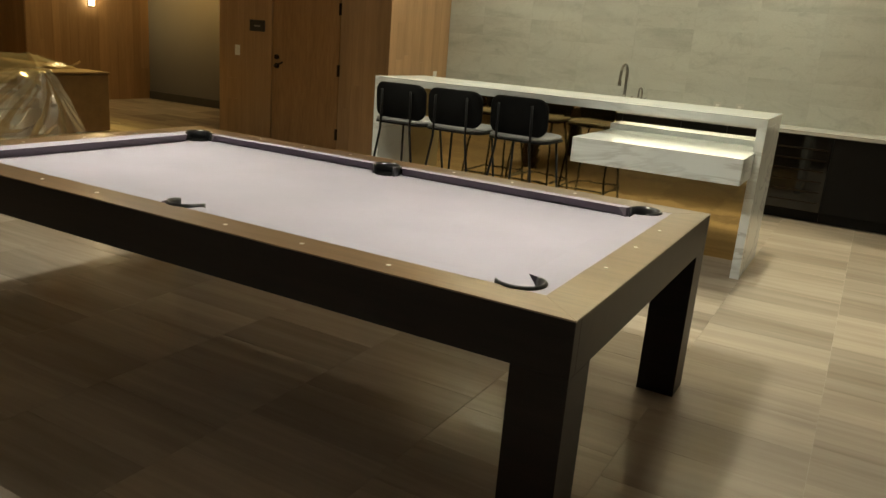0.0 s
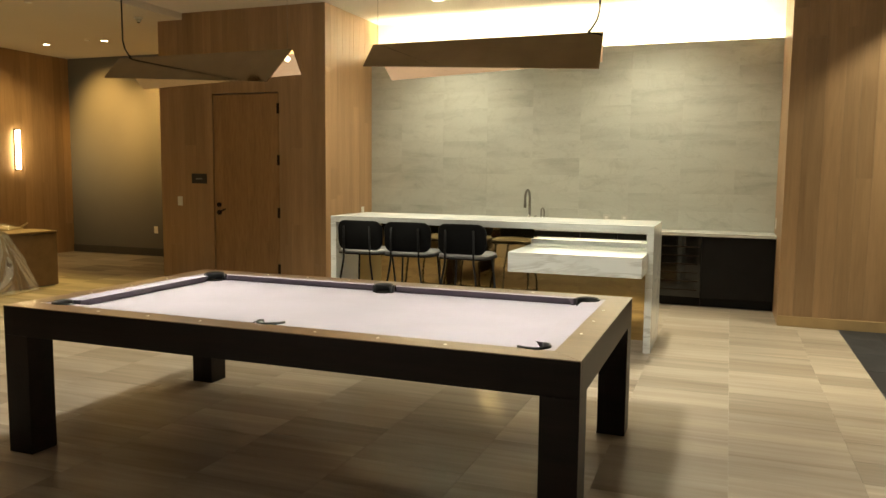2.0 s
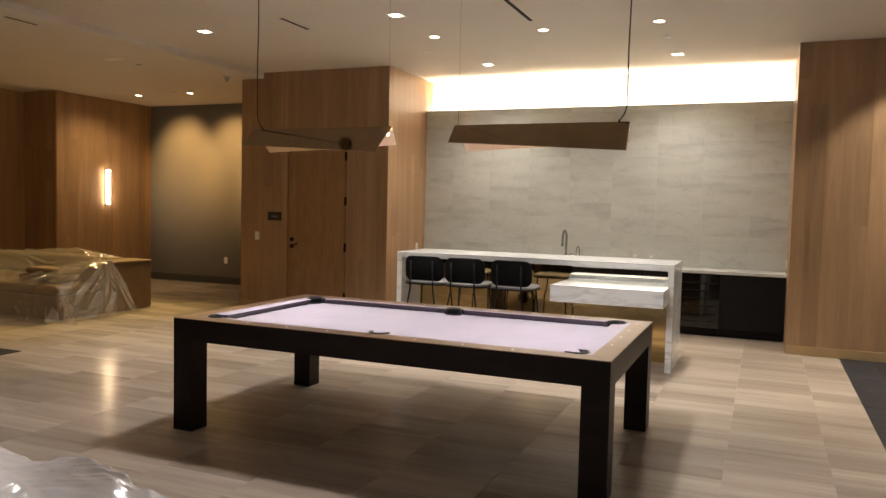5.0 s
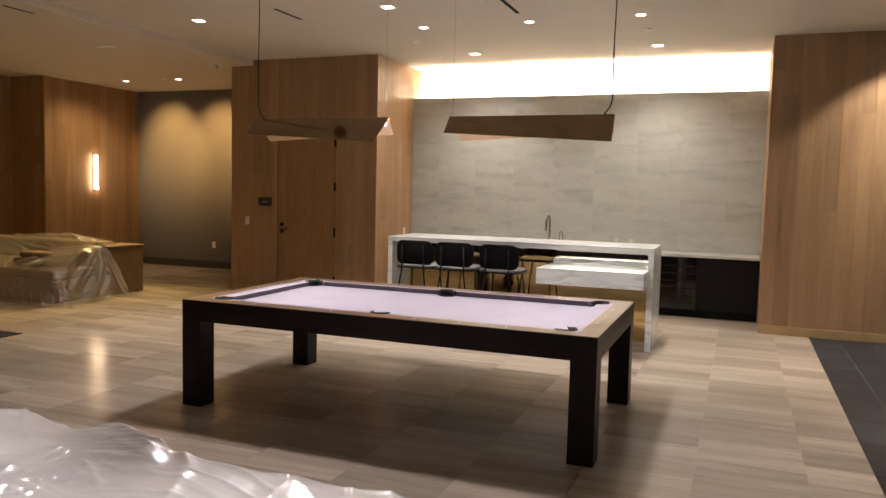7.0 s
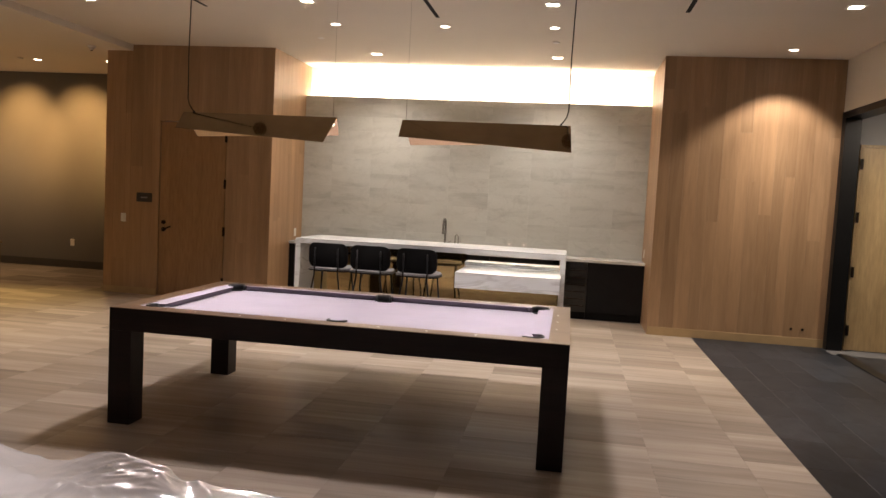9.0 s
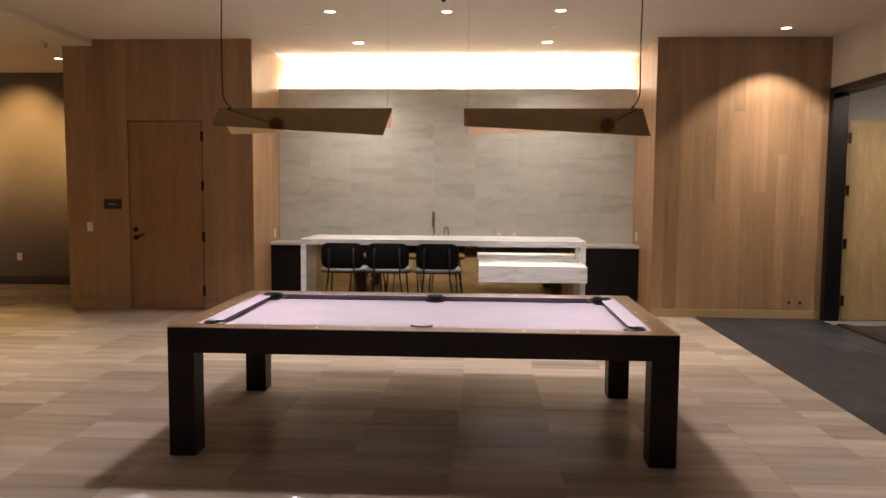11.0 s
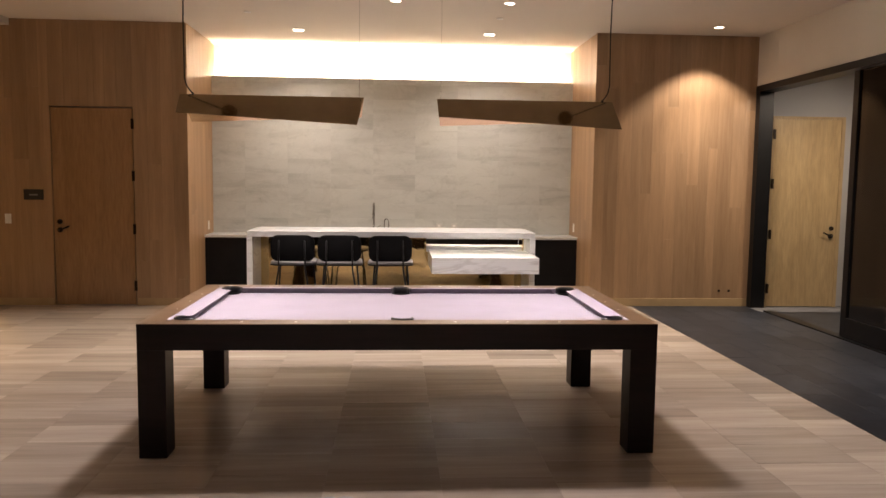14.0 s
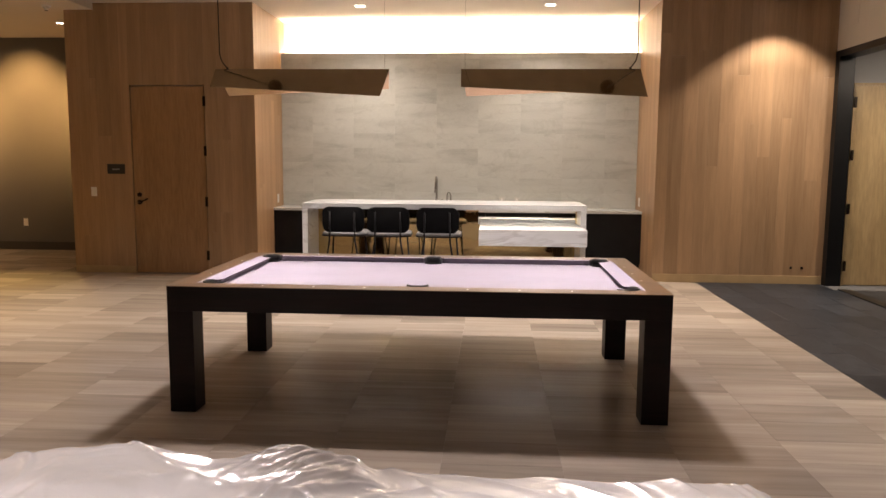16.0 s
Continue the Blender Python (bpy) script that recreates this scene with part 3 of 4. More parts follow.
def stool():
    """Counter stool facing +y, its back rail nearest the room."""
    t = thing("counter_stool", pose(0, 0, 0), "black counter stool with a padded back and thin metal legs", "stool", "stools along the bar")
    seat_z = 0.785
    # seat pad
    bm = bmesh.new()
    rings = []
    for k, (s, z) in enumerate(((0.90, 0.012), (1.0, 0.018), (1.0, 0.030), (0.93, 0.040), (0.5, 0.043))):
        rings.append([bm.verts.new((x * s, 0.225 + y * s, seat_z - 0.045 + z)) for x, y in rounded(0.43, 0.41, 0.11)])
    for a, b in zip(rings, rings[1:]):
        n = len(a)
        for k in range(n):
            bm.faces.new((a[k], a[(k + 1) % n], b[(k + 1) % n], b[k]))
    bm.faces.new(rings[0][::-1])
    bm.faces.new(rings[-1])
    part("seat", bm, SEAT_VINYL, t, "grey vinyl seat pad", True)
    part("seat_pan", prism([(x, 0.225 + y) for x, y in rounded(0.44, 0.42, 0.11)], seat_z - 0.046, seat_z - 0.034), BLACK_METAL, t)
    # curved padded back
    bm = bmesh.new()
    rows = []
    for y_off, shrink in ((0.0, 0.94), (0.012, 1.0), (0.030, 1.0), (0.042, 0.92)):
        rows.append([bm.verts.new((x * shrink, 0.012 + y_off + 0.9 * x * x - 0.06 * (z - 0.1), 0.902 + z * shrink)) for x, z in rounded(0.415, 0.252, 0.072)])
    for a, b in zip(rows, rows[1:]):
        n = len(a)
        for k in range(n):
            bm.faces.new((a[k], a[(k + 1) % n], b[(k + 1) % n], b[k]))
    bm.faces.new(rows[0][::-1])
    bm.faces.new(rows[-1])
    part("backrest", bm, LEATHER, t, "black padded back", True)
    for s in (-1, 1):
        part("rear_leg", tube([(s * 0.21, -0.045, 0.0), (s * 0.165, 0.0, 0.45), (s * 0.125, 0.012, 0.70), (s * 0.122, 0.01, 0.84), (s * 0.12, 0.004, 0.98)], 0.0085), BLACK_METAL, t, smooth=True)
        part("front_leg", tube([(s * 0.215, 0.47, 0.0), (s * 0.16, 0.38, 0.74)], 0.0085), BLACK_METAL, t, smooth=True)
    ring = [(-0.195, -0.028, 0.22), (0.195, -0.028, 0.22), (0.20, 0.435, 0.22), (-0.20, 0.435, 0.22), (-0.195, -0.028, 0.22)]
    part("footrest", tube(ring, 0.007), BLACK_METAL, t)
    return t


first = stool()
first.matrix_world = pose(-2.965, 4.83, 0)
copy_thing(first, pose(-2.52, 4.83, 0, 0, 0, 2))
copy_thing(first, pose(-2.04, 4.83, 0, 0, 0, -1))

# ---- back counter ----
CZ = 0.815


def base_cabinet(x0, x1, label, doors=1, fridge=False):
    t = thing("wine_fridge" if fridge else "base_cabinet", pose((x0 + x1) / 2, 8.0, 0), label, "fridge" if fridge else "cabinet", "" if fridge else "cabinets in the niche")
    w = (x1 - x0) / 2 - 0.001
    part("body", box(-w, w, -0.20, 0.235, 0.10, CZ - 0.035), BLACK, t)
    part("toe_kick", box(-w, w, -0.15, 0.2, 0.0, 0.10), BLACK, t)
    n = doors
    for k in range(n):
        a, b = -w + 2 * w * k / n + 0.002, -w + 2 * w * (k + 1) / n - 0.002
        if fridge:
            d = part("door", box(a, b, -0.232, -0.202, 0.105, CZ - 0.04, 0.002), GLASS_DARK, t, "dark glass door with shelves behind")
            for j in range(6):
                z = 0.18 + j * 0.095
                part("rack", box(a + 0.03, b - 0.03, -0.2365, -0.2325, z, z + 0.012), BRONZE, d)
        else:
            part("door", box(a, b, -0.232, -0.202, 0.105, CZ - 0.04, 0.002), BLACK, t)
    return t


base_cabinet(XN0, -3.6, "matte black base cabinet in the bar niche")
base_cabinet(-3.6, -2.75, "matte black base cabinet in the bar niche", 2)
base_cabinet(-2.75, -1.6, "matte black sink cabinet below the taps", 2)
base_cabinet(-1.6, -0.75, "matte black base cabinet in the bar niche", 2)
base_cabinet(-0.75, -0.27, "black wine fridge with a dark glass door", 1, True)
base_cabinet(-0.27, XN1, "matte black base cabinet beside the wine fridge")
worktop = thing("worktop", pose((XN0 + XN1) / 2, 8.0, CZ), "pale stone worktop along the niche", "worktop")
part("slab", box(-(XN1 - XN0) / 2, (XN1 - XN0) / 2, -0.245, 0.249, -0.034, 0, 0.002), QUARTZ, worktop)


def tap(name, x, h, reach, r, label, turn=0):
    t = thing(name, pose(x, 8.10, CZ, 0, 0, turn), label, "tap")
    pts = [(0, 0, 0), (0, 0, h - reach / 2)]
    pts += [(0, -reach / 2 + reach / 2 * math.cos(radians(a)), h - reach / 2 + reach / 2 * math.sin(radians(a))) for a in range(15, 181, 15)]
    pts.append((0, -reach, h - reach / 2 - 0.06))
    part("spout", tube(pts, r, 12), TAP_STEEL, t, smooth=True)
    part("base", cyl(0, 0, 0, 0.03, r * 1.8), TAP_STEEL, t, smooth=True)
    part("body", cyl(0, 0, 0.03, 0.13, r * 1.35, r * 1.25), TAP_STEEL, t, smooth=True)
    part("nozzle", tube([(0, -reach, h - reach / 2 - 0.05), (0, -reach, h - reach / 2 - 0.10)], r * 1.2, 12), TAP_STEEL, t, smooth=True)
    part("lever", tube([(r, 0, 0.085), (0.05, 0, 0.095), (0.09, 0, 0.12)], r * 0.5), TAP_STEEL, t, smooth=True)
    return t


tap("kitchen_tap", -2.285, 0.43, 0.22, 0.0145, "brushed steel gooseneck tap at the bar sink")
tap("filter_tap", -2.14, 0.215, 0.10, 0.0085, "small brushed steel filter tap", 35)


def plate(name, m, label, w=0.075, h=0.118, kind="outlet", mat=None):
    mat = mat or PLASTIC
    t = thing(name, m, label, "switch" if kind == "switch" else "socket")
    part("cover", box(-w / 2, w / 2, -0.006, 0, -h / 2, h / 2, 0.002), mat, t)
    if kind == "switch":
        part("rocker", box(-0.23 * w, 0.23 * w, -0.010, -0.006, -0.28 * h, 0.28 * h, 0.001), mat, t)
    else:
        for s in (-1, 1):
            part("receptacle", box(-0.016, 0.016, -0.008, -0.006, s * 0.024 - 0.014, s * 0.024 + 0.014, 0.001), PLASTIC, t)
    return t


plate("light_switch", pose(-6.61, FRONT - 0.012, 1.045), "white light switch on the oak wall", kind="switch")
plate("wall_outlet", pose(-8.94, GREY_Y, 0.44), "white socket low on the grey wall")
plate("wall_outlet", pose(XN0, 7.98, 0.93, 0, 0, 90), "white socket above the worktop on the oak niche side")
plate("wall_outlet", pose(XN1, 7.98, 0.93, 0, 0, -90), "white socket above the worktop on the oak niche side")
for x in (-1.38, -1.17):
    plate("wall_outlet", pose(x, NICHE, 0.905), "pale grey socket on the stone wall above the worktop", mat=SOCKET_GREY)
for x in (2.14, 2.27):
    plate("wall_outlet", pose(x, FRONT - 0.012, 0.20), "small metal socket low on the oak wall", 0.028, 0.03, "switch", BRONZE)

# ---- doors ----


def hinged_door(name, x0, x1, y, h, label, hinge_right, handle_mat):
    t = tagged(thing(name, pose((x0 + x1) / 2, y, 0), label, ""), kind="structure")
    w = (x1 - x0) / 2
    part("leaf", box(-w, w, 0.002, 0.046, 0.008, h, 0.002), OAK_PALE if name == "door_2" else OAK_DOOR, t)
    s = 1 if hinge_right else -1
    for z in (0.24, 0.93, 1.57, 2.19):
        part("hinge", box(s * (w + 0.004) - 0.017, s * (w + 0.004) + 0.017, -0.016, 0.001, z - 0.062, z + 0.062, 0.004), BRONZE, t)
    hx = -s * (w - 0.07)
    rose = part("rose", tube([(hx, 0.002, 0.915), (hx, -0.014, 0.915)], 0.03, 20), handle_mat, t)
    part("lever", tube([(hx, -0.014, 0.915), (hx, -0.05, 0.915), (hx + s * 0.02, -0.055, 0.915), (hx + s * 0.125, -0.052, 0.962)], 0.009), handle_mat, rose, smooth=True)
    part("deadbolt", tube([(hx, 0.002, 1.012), (hx, -0.018, 1.012)], 0.028, 20), handle_mat, t)
    return t


hinged_door("door_1", -6.083, -5.142, FRONT - 0.004, 2.372, "closed flush oak door with a bronze lever", True, BRONZE)
hinged_door("door_2", 2.748, 3.615, 6.965, 2.38, "closed pale timber door with a bronze lever", False, BRONZE)
bm = box(2.722, 2.745, 6.966, 7.02, 0, 2.415)
box(3.619, 3.665, 6.966, 7.02, 0, 2.415, bm=bm)
box(2.745, 3.619, 6.966, 7.02, 2.383, 2.415, bm=bm)
structure("door_frame", bm, OAK_PALE, "slim pale timber door frame in the vestibule")

sign = thing("door_sign", pose(-6.305, FRONT - 0.012, 1.335), "small dark sign plate beside the oak door", "sign")
part("plate", box(-0.115, 0.115, -0.008, 0, -0.062, 0.062, 0.002), SIGN, sign)
part("lettering", box(-0.05, 0.05, -0.0095, -0.008, -0.012, 0.006), BAR_MARK, sign)

# black frame of the glazed doors
glazed = thing("sliding_door", pose(XR, 5.0, 0), "black-framed sliding glass door, half open, dark beyond", "door")
part("jamb", box(-0.012, 0.165, 1.90, FRONT - 5.0 - 0.021, 0, HEAD - 0.075), BLACK_METAL, glazed)
part("head_rail", box(-0.015, 0.2, -9.5, FRONT - 5.0 - 0.021, HEAD - 0.075, HEAD), BLACK_METAL, glazed)
part("track", box(0.02, 0.14, -9.5, 1.62, 0.0, 0.012), BLACK_METAL, glazed)
for k in range(4):
    y1 = 0.07 - k * 2.0
    part("panel_frame", box(0.05, 0.11, y1 - 0.09, y1, 0.015, HEAD - 0.08, 0.003), BLACK_METAL, glazed)
    part("panel_frame", box(0.05, 0.11, y1 - 2.0, y1 - 1.94, 0.015, HEAD - 0.08, 0.003), BLACK_METAL, glazed)
    part("panel_frame", box(0.05, 0.11, y1 - 1.94, y1 - 0.09, 0.015, 0.22, 0.003), BLACK_METAL, glazed)
    part("pane", box(0.07, 0.09, y1 - 1.94, y1 - 0.09, 0.22, HEAD - 0.08), GLASS_DARK, glazed, "dark tinted glass")

# ---- pendant lamps over the table ----


def pendant(x0, x1, cable_x, hook, wire_x, label, end_bulb=False, lean=0.015):
    """A polished sheet folded to a right angle along its length: the front flap grows towards one end, the back flap towards the other."""
    t = thing("pendant_lamp", pose((x0 + x1) / 2, 2.62, 2.08), label, "pendant lamp", "lamps over the pool table")
    w = (x1 - x0) / 2
    ridge = [Vector((-w, 0, 0)), Vector((w, 0, 0))]
    front = [Vector((-w + 0.005, -0.124, -0.124)), Vector((w + lean, -0.188, -0.188))]
    back = [Vector((-w + 0.03, 0.160, -0.160)), Vector((w - 0.02, 0.116, -0.116))]
    for name, low, sgn in (("front_flap", front, -1), ("back_flap", back, 1)):
        nrm = Vector((0, sgn, 1)).normalized() * 0.0015
        outline = (ridge[0], ridge[1], low[1], low[0])
        bm = bmesh.new()
        o = [bm.verts.new(p + nrm) for p in outline]
        i = [bm.verts.new(p - nrm) for p in outline]
        bm.faces.new(o)
        for k in range(4):
            bm.faces.new((o[k], o[(k + 1) % 4], i[(k + 1) % 4], i[k]))
        bm.faces.new(i[::-1])
        me = mesh_of(name, bm, SHADE)
        me.materials.append(SHADE_IN)
        for p in me.polygons:
            if p.normal.dot(-nrm.normalized()) > 0.6:
                p.material_index = 1
        ob = new(name, me)
        ob.parent = t
        ob["label"] = "polished bronze outside, copper-coloured inside"
    cx, up = cable_x - (x0 + x1) / 2, CEIL - 2.08
    pts = [(cx, 0, up), (cx + 0.004, 0, 0.8), (cx - 0.003, 0, 0.45), (cx, 0, 0.10), (cx + hook * 0.25, 0, 0.055), (cx + hook * 0.6, 0, 0.03), (cx + hook, 0, 0.004)]
    part("cable", tube(pts, 0.0042, 8), BLACK_METAL, t, "black fabric cable", smooth=True)
    part("cable_grip", cyl(cx + hook, 0, -0.004, 0.014, 0.008, 0.006, 10), BLACK_METAL, t)
    part("canopy", cyl(cx, 0, up - 0.03, up, 0.058), CANOPY, t, "round dark bronze ceiling canopy")
    wx = wire_x - (x0 + x1) / 2
    part("suspension_wire", tube([(wx, 0, up), (wx, 0, 0)], 0.0012, 5), STEEL, t)
    part("light_bar", box(-w + 0.12, w - 0.12, -0.014, 0.014, -0.040, -0.026, 0.003), SHADE_IN, t, "slim lamp bar under the fold")
    if end_bulb:
        socket = part("socket", tube([(w - 0.085, 0.0, -0.03), (w - 0.055, 0.0, -0.035)], 0.014, 12), SHADE, t)
        part("bulb", tube([(w - 0.055, 0.0, -0.035), (w - 0.045, 0.0, -0.04), (w - 0.025, 0.0, -0.055)], 0.014, 12), BULB_GLOW, socket, smooth=True)
    return t


pendant(-3.36, -2.20, -3.33, 0.05, -2.23, "folded polished bronze pendant lamp with a bulb at its end", True, -0.035)
pendant(-1.73, -0.58, -0.60, -0.045, -1.705, "folded polished bronze pendant lamp on a black cable")

# ---- ceiling fittings ----


def downlight(x, y, z, square):
    t = thing("downlight", pose(x, y, z), "recessed white downlight, lit", "downlight", "recessed ceiling lights")
    if square:
        bm = box(-0.075, 0.075, -0.075, -0.055, -0.006, 0, 0.001)
        for b in ((-0.075, 0.075, 0.055, 0.075), (-0.075, -0.055, -0.055, 0.055), (0.055, 0.075, -0.055, 0.055)):
            box(*b, -0.006, 0, 0.001, bm=bm)
        part("trim", bm, PLASTIC, t)
        part("lens", box(-0.055, 0.055, -0.055, 0.055, -0.003, -0.0005), GLOW, t)
    else:
        bm = tube([(0.055 * math.cos(a), 0.055 * math.sin(a), -0.002) for a in [radians(k * 15) for k in range(25)]], 0.006, 6)
        part("trim", bm, PLASTIC, t)
        part("lens", cyl(0, 0, -0.004, -0.0005, 0.05), GLOW, t)


for x, y in DOWN_SQUARE:
    downlight(x, y, CEIL, True)
for x, y in DOWN_ROUND:
    downlight(x, y, CEIL, False)
for x, y in DOWN_LOW:
    downlight(x, y, CEIL_LOW, False)
# fittings for the added lights, all out of view
for x, y in DOWN_UNSEEN:
    downlight(x, y, CEIL_LOW if x < -6.5 else CEIL, True)
# invented fitting for the added vestibule lamp
downlight(3.5, 5.2, 3.0, False)

for x, y0, y1, z in ((-4.37, 4.38, 4.88, CEIL), (-2.01, 4.12, 5.23, CEIL), (0.41, 4.4, 4.9, CEIL), (-6.8, 3.2, 3.56, CEIL_LOW)):
    v = thing("slot_diffuser", pose(x, (y0 + y1) / 2, z), "narrow black linear air slot in the ceiling", "air vent", "air slots")
    h = (y1 - y0) / 2
    part("slot", box(-0.022, 0.022, -h, h, -0.003, -0.0005), VOID, v)
    part("edge", box(-0.028, -0.022, -h, h, -0.005, 0), PAINT, v)
    part("edge", box(0.022, 0.028, -h, h, -0.005, 0), PAINT, v)
for x, y, z in ((-3.63, 6.32, CEIL), (-0.83, 6.34, CEIL), (-7.51, 5.64, CEIL_LOW), (-8.87, 7.81, CEIL_LOW)):
    v = thing("sprinkler", pose(x, y, z), "white concealed sprinkler cap on the ceiling", "sprinkler", "sprinklers")
    part("cap", cyl(0, 0, -0.012, 0, 0.038), PLASTIC, v)
    part("rim", cyl(0, 0, -0.004, 0, 0.048), PAINT, v)
v = thing("smoke_detector", pose(-2.02, 3.76, CEIL), "white round detector with a blue indicator", "detector")
part("housing", cyl(0, 0, -0.045, 0, 0.075, 0.085), PLASTIC, v, smooth=False)
part("indicator", cyl(0, 0, -0.049, -0.045, 0.035), BLUE_GLOW, v)
v = thing("security_camera", pose(-6.95, 6.74, CEIL_LOW), "small dome security camera on the ceiling", "camera")
part("mount", cyl(0, 0, -0.02, 0, 0.055), PLASTIC, v)
part("dome", cyl(0, 0, -0.06, -0.02, 0.018, 0.04), SOCKET_GREY, v, smooth=True)
part("lens", cyl(0, 0, -0.066, -0.06, 0.016), VOID, v)
v = thing("access_panel", pose(-7.55, 5.25, CEIL_LOW), "flat white access cover on the ceiling", "cover")
part("cover", box(-0.12, 0.12, -0.06, 0.06, -0.006, 0, 0.002), PLASTIC, v)
v = thing("wall_grille", pose(XR, 6.64, 3.15), "flush painted grille on the header", "air vent")
part("face", box(-0.005, 0, -0.11, 0.11, -0.12, 0.12, 0.002), WALL_PAINT, v)

# ---- sconce ----
v = thing("wall_sconce_lamp", pose(LEFT_X + 0.012, 8.12, 1.735), "upright glowing tube sconce on the oak wall", "sconce")
part("backplate", box(0, 0.015, -0.04, 0.04, -0.33, 0.33, 0.003), BRONZE, v)
part("diffuser", box(0.016, 0.065, -0.031, 0.031, -0.31, 0.31, 0.012), SCONCE_GLOW, v, "glowing opal tube")

# ---- lounge sofa under film ----


def pad(x0, x1, y0, y1, z0, z1, r=0.05):
    return box(x0, x1, y0, y1, z0, z1, r, segments=3)


sofa = thing("sofa", pose(-9.1, 5.4, 0), "brown upholstered sofa with a panelled end, under clear film", "sofa")
part("base", pad(-1.5, 0.85, -0.78, 0.74, 0.012, 0.30, 0.012), SOFA_BROWN, sofa)
part("chaise_base", pad(0.855, 1.29, -0.78, -0.06, 0.012, 0.30, 0.012), SOFA_BROWN, sofa)
part("end_panel", pad(0.86, 1.30, -0.05, 0.77, 0.012, 0.655, 0.012), SOFA_BROWN, sofa, "smooth brown panelled end")
part("end_cap", pad(0.85, 1.31, -0.06, 0.78, 0.657, 0.683, 0.006), SOFA_BROWN, sofa, "thin flat top of the end")
part("back", pad(-1.5, 0.845, 0.42, 0.75, 0.285, 0.70, 0.06), SOFA_BROWN, sofa)
for k in range(3):
    part("seat_cushion", pad(-1.5 + k * 0.785, -0.725 + k * 0.785, -0.77, 0.41, 0.302, 0.43, 0.04), SOFA_BROWN, sofa)
part("chaise_cushion", pad(0.86, 1.28, -0.77, -0.07, 0.302, 0.42, 0.04), SOFA_BROWN, sofa)
part("folded_cushion", pad(0.30, 1.0, -0.55, -0.12, 0.435, 0.53, 0.045), SOFA_BROWN, sofa)
part("folded_cushion", pad(0.36, 0.98, -0.50, -0.10, 0.532, 0.61, 0.038), SOFA_BROWN, sofa)


def sheet(name, nx, ny, height, mat, m, label):
    """A draped, crumpled film: height(u, v) gives the point for 0..1, 0..1."""
    bm = bmesh.new()
    rows = [[bm.verts.new(height(i / nx, j / ny)) for i in range(nx + 1)] for j in range(ny + 1)]
    for a, b in zip(rows, rows[1:]):
        for k in range(nx):
            bm.faces.new((a[k], a[k + 1], b[k + 1], b[k]))
    t = thing(name, m, label, "plastic sheet")
    part("film", bm, mat, t, smooth=True)
    return t


def creases(x, y, s, seed, turns=(0.5, -0.7, 1.3), sharp=1.25):
    """Long straight creases in a few directions, fading in and out, 0 to about 1."""
    total = 0.0
    for k, a in enumerate(turns):
        p, q = x * math.cos(a) + y * math.sin(a), y * math.cos(a) - x * math.sin(a)
        here = Vector((p * s * 0.35, q * s * 1.5, seed + 5 * k))
        gate = max(0.0, min(1.0, 0.5 + 1.8 * noise.noise(Vector((x * s * 0.7, y * s * 0.7, seed + 11 + k)))))
        total += gate * (1 - min(1.0, 2.2 * abs(noise.noise(here)))) ** sharp
    return total


def streaks(x, y, s, seed, lie=0.5, sharp=2.0):
    """Long folds that keep to one lie, which wanders slowly over the sheet; 0 to 1."""
    a = lie + 1.3 * noise.noise(Vector((x * 0.9, y * 0.9, seed)))
    p, q = x * math.cos(a) + y * math.sin(a), y * math.cos(a) - x * math.sin(a)
    return max(0.0, 1 - 2.3 * abs(noise.noise(Vector((p * s * 0.14, q * s, seed + 3))))) ** sharp


def along(line, f):
    """The point at 0..1 of a line of points, eased round its corners."""
    f *= len(line) - 1
    k = min(int(f), len(line) - 2)
    g = f - k
    return tuple(a + (b - a) * g for a, b in zip(line[k], line[k + 1]))


def lounge_film(u, v):
    """From behind the back, over the seat and down to the floor; folds fan out from the top corner of the end, over which a cape falls."""
    y, z = along([(0.66, 0.73), (0.40, 0.73), (0.15, 0.715), (-0.10, 0.70), (-0.40, 0.615), (-0.66, 0.53), (-0.80, 0.44), (-0.85, 0.20), (-0.95, 0.014)], v)
    side = min(1.0, max(0.0, (0.12 - y) / 0.18))
    reach = 0.98 + 1.02 * side * side * (3 - 2 * side)
    flat = -1.75 + (reach + 1.75) * u
    s = 2.3 * v
    theta, r = math.atan2(s - 0.78, 1.25 - flat), math.hypot(s - 0.78, 1.25 - flat)
    over = max(0.0, flat - 1.30)
    drop = min(over, z - 0.014)
    x = min(flat, 1.33) + 0.20 * drop + 0.6 * (over - drop)
    y += 0.55 * drop * math.exp(-((y + 0.05) / 0.28) ** 2)
    fan = max(0.0, 1 - 2.4 * abs(noise.noise(Vector((2.3 * theta, 0.4 * r, 3.0))))) ** 1.6
    fan += 0.35 * max(0.0, 1 - 2.6 * abs(noise.noise(Vector((6.0 * theta, 0.5 * r, 9.0))))) ** 2
    d = 0.060 * min(1.0, r / 0.4) * (fan - 0.25) + 0.022 * (streaks(flat, s, 2.6, 4.0, 0.5) - 0.2)
    front = min(1.0, max(0.0, (v - 0.66) * 8))
    cape = min(1.0, over / 0.12)
    sag = -0.14 * math.exp(-((flat - 0.1) / 0.6) ** 2) * (1 - front) * min(1.0, max(0.0, (0.5 - y) * 3))
    z = z - drop
    return (x + max(-0.01, d) * cape, y - 0.45 * d * front * (1 - cape), max(0.008, z + (d + sag) * (1 - front) * (1 - cape)))


sheet("plastic_sheet", 260, 170, lounge_film, FILM, pose(-9.1, 5.4, 0), "clear crinkled plastic film draped over the brown sofa")

rug = thing("floor_mat", pose(-7.6, 2.3, 0), "thin dark charcoal mat lying flat on the floor", "mat")
part("mat", box(-1.07, 1.07, -0.83, 0.83, 0.001, 0.008, 0.002), SLATE, rug)

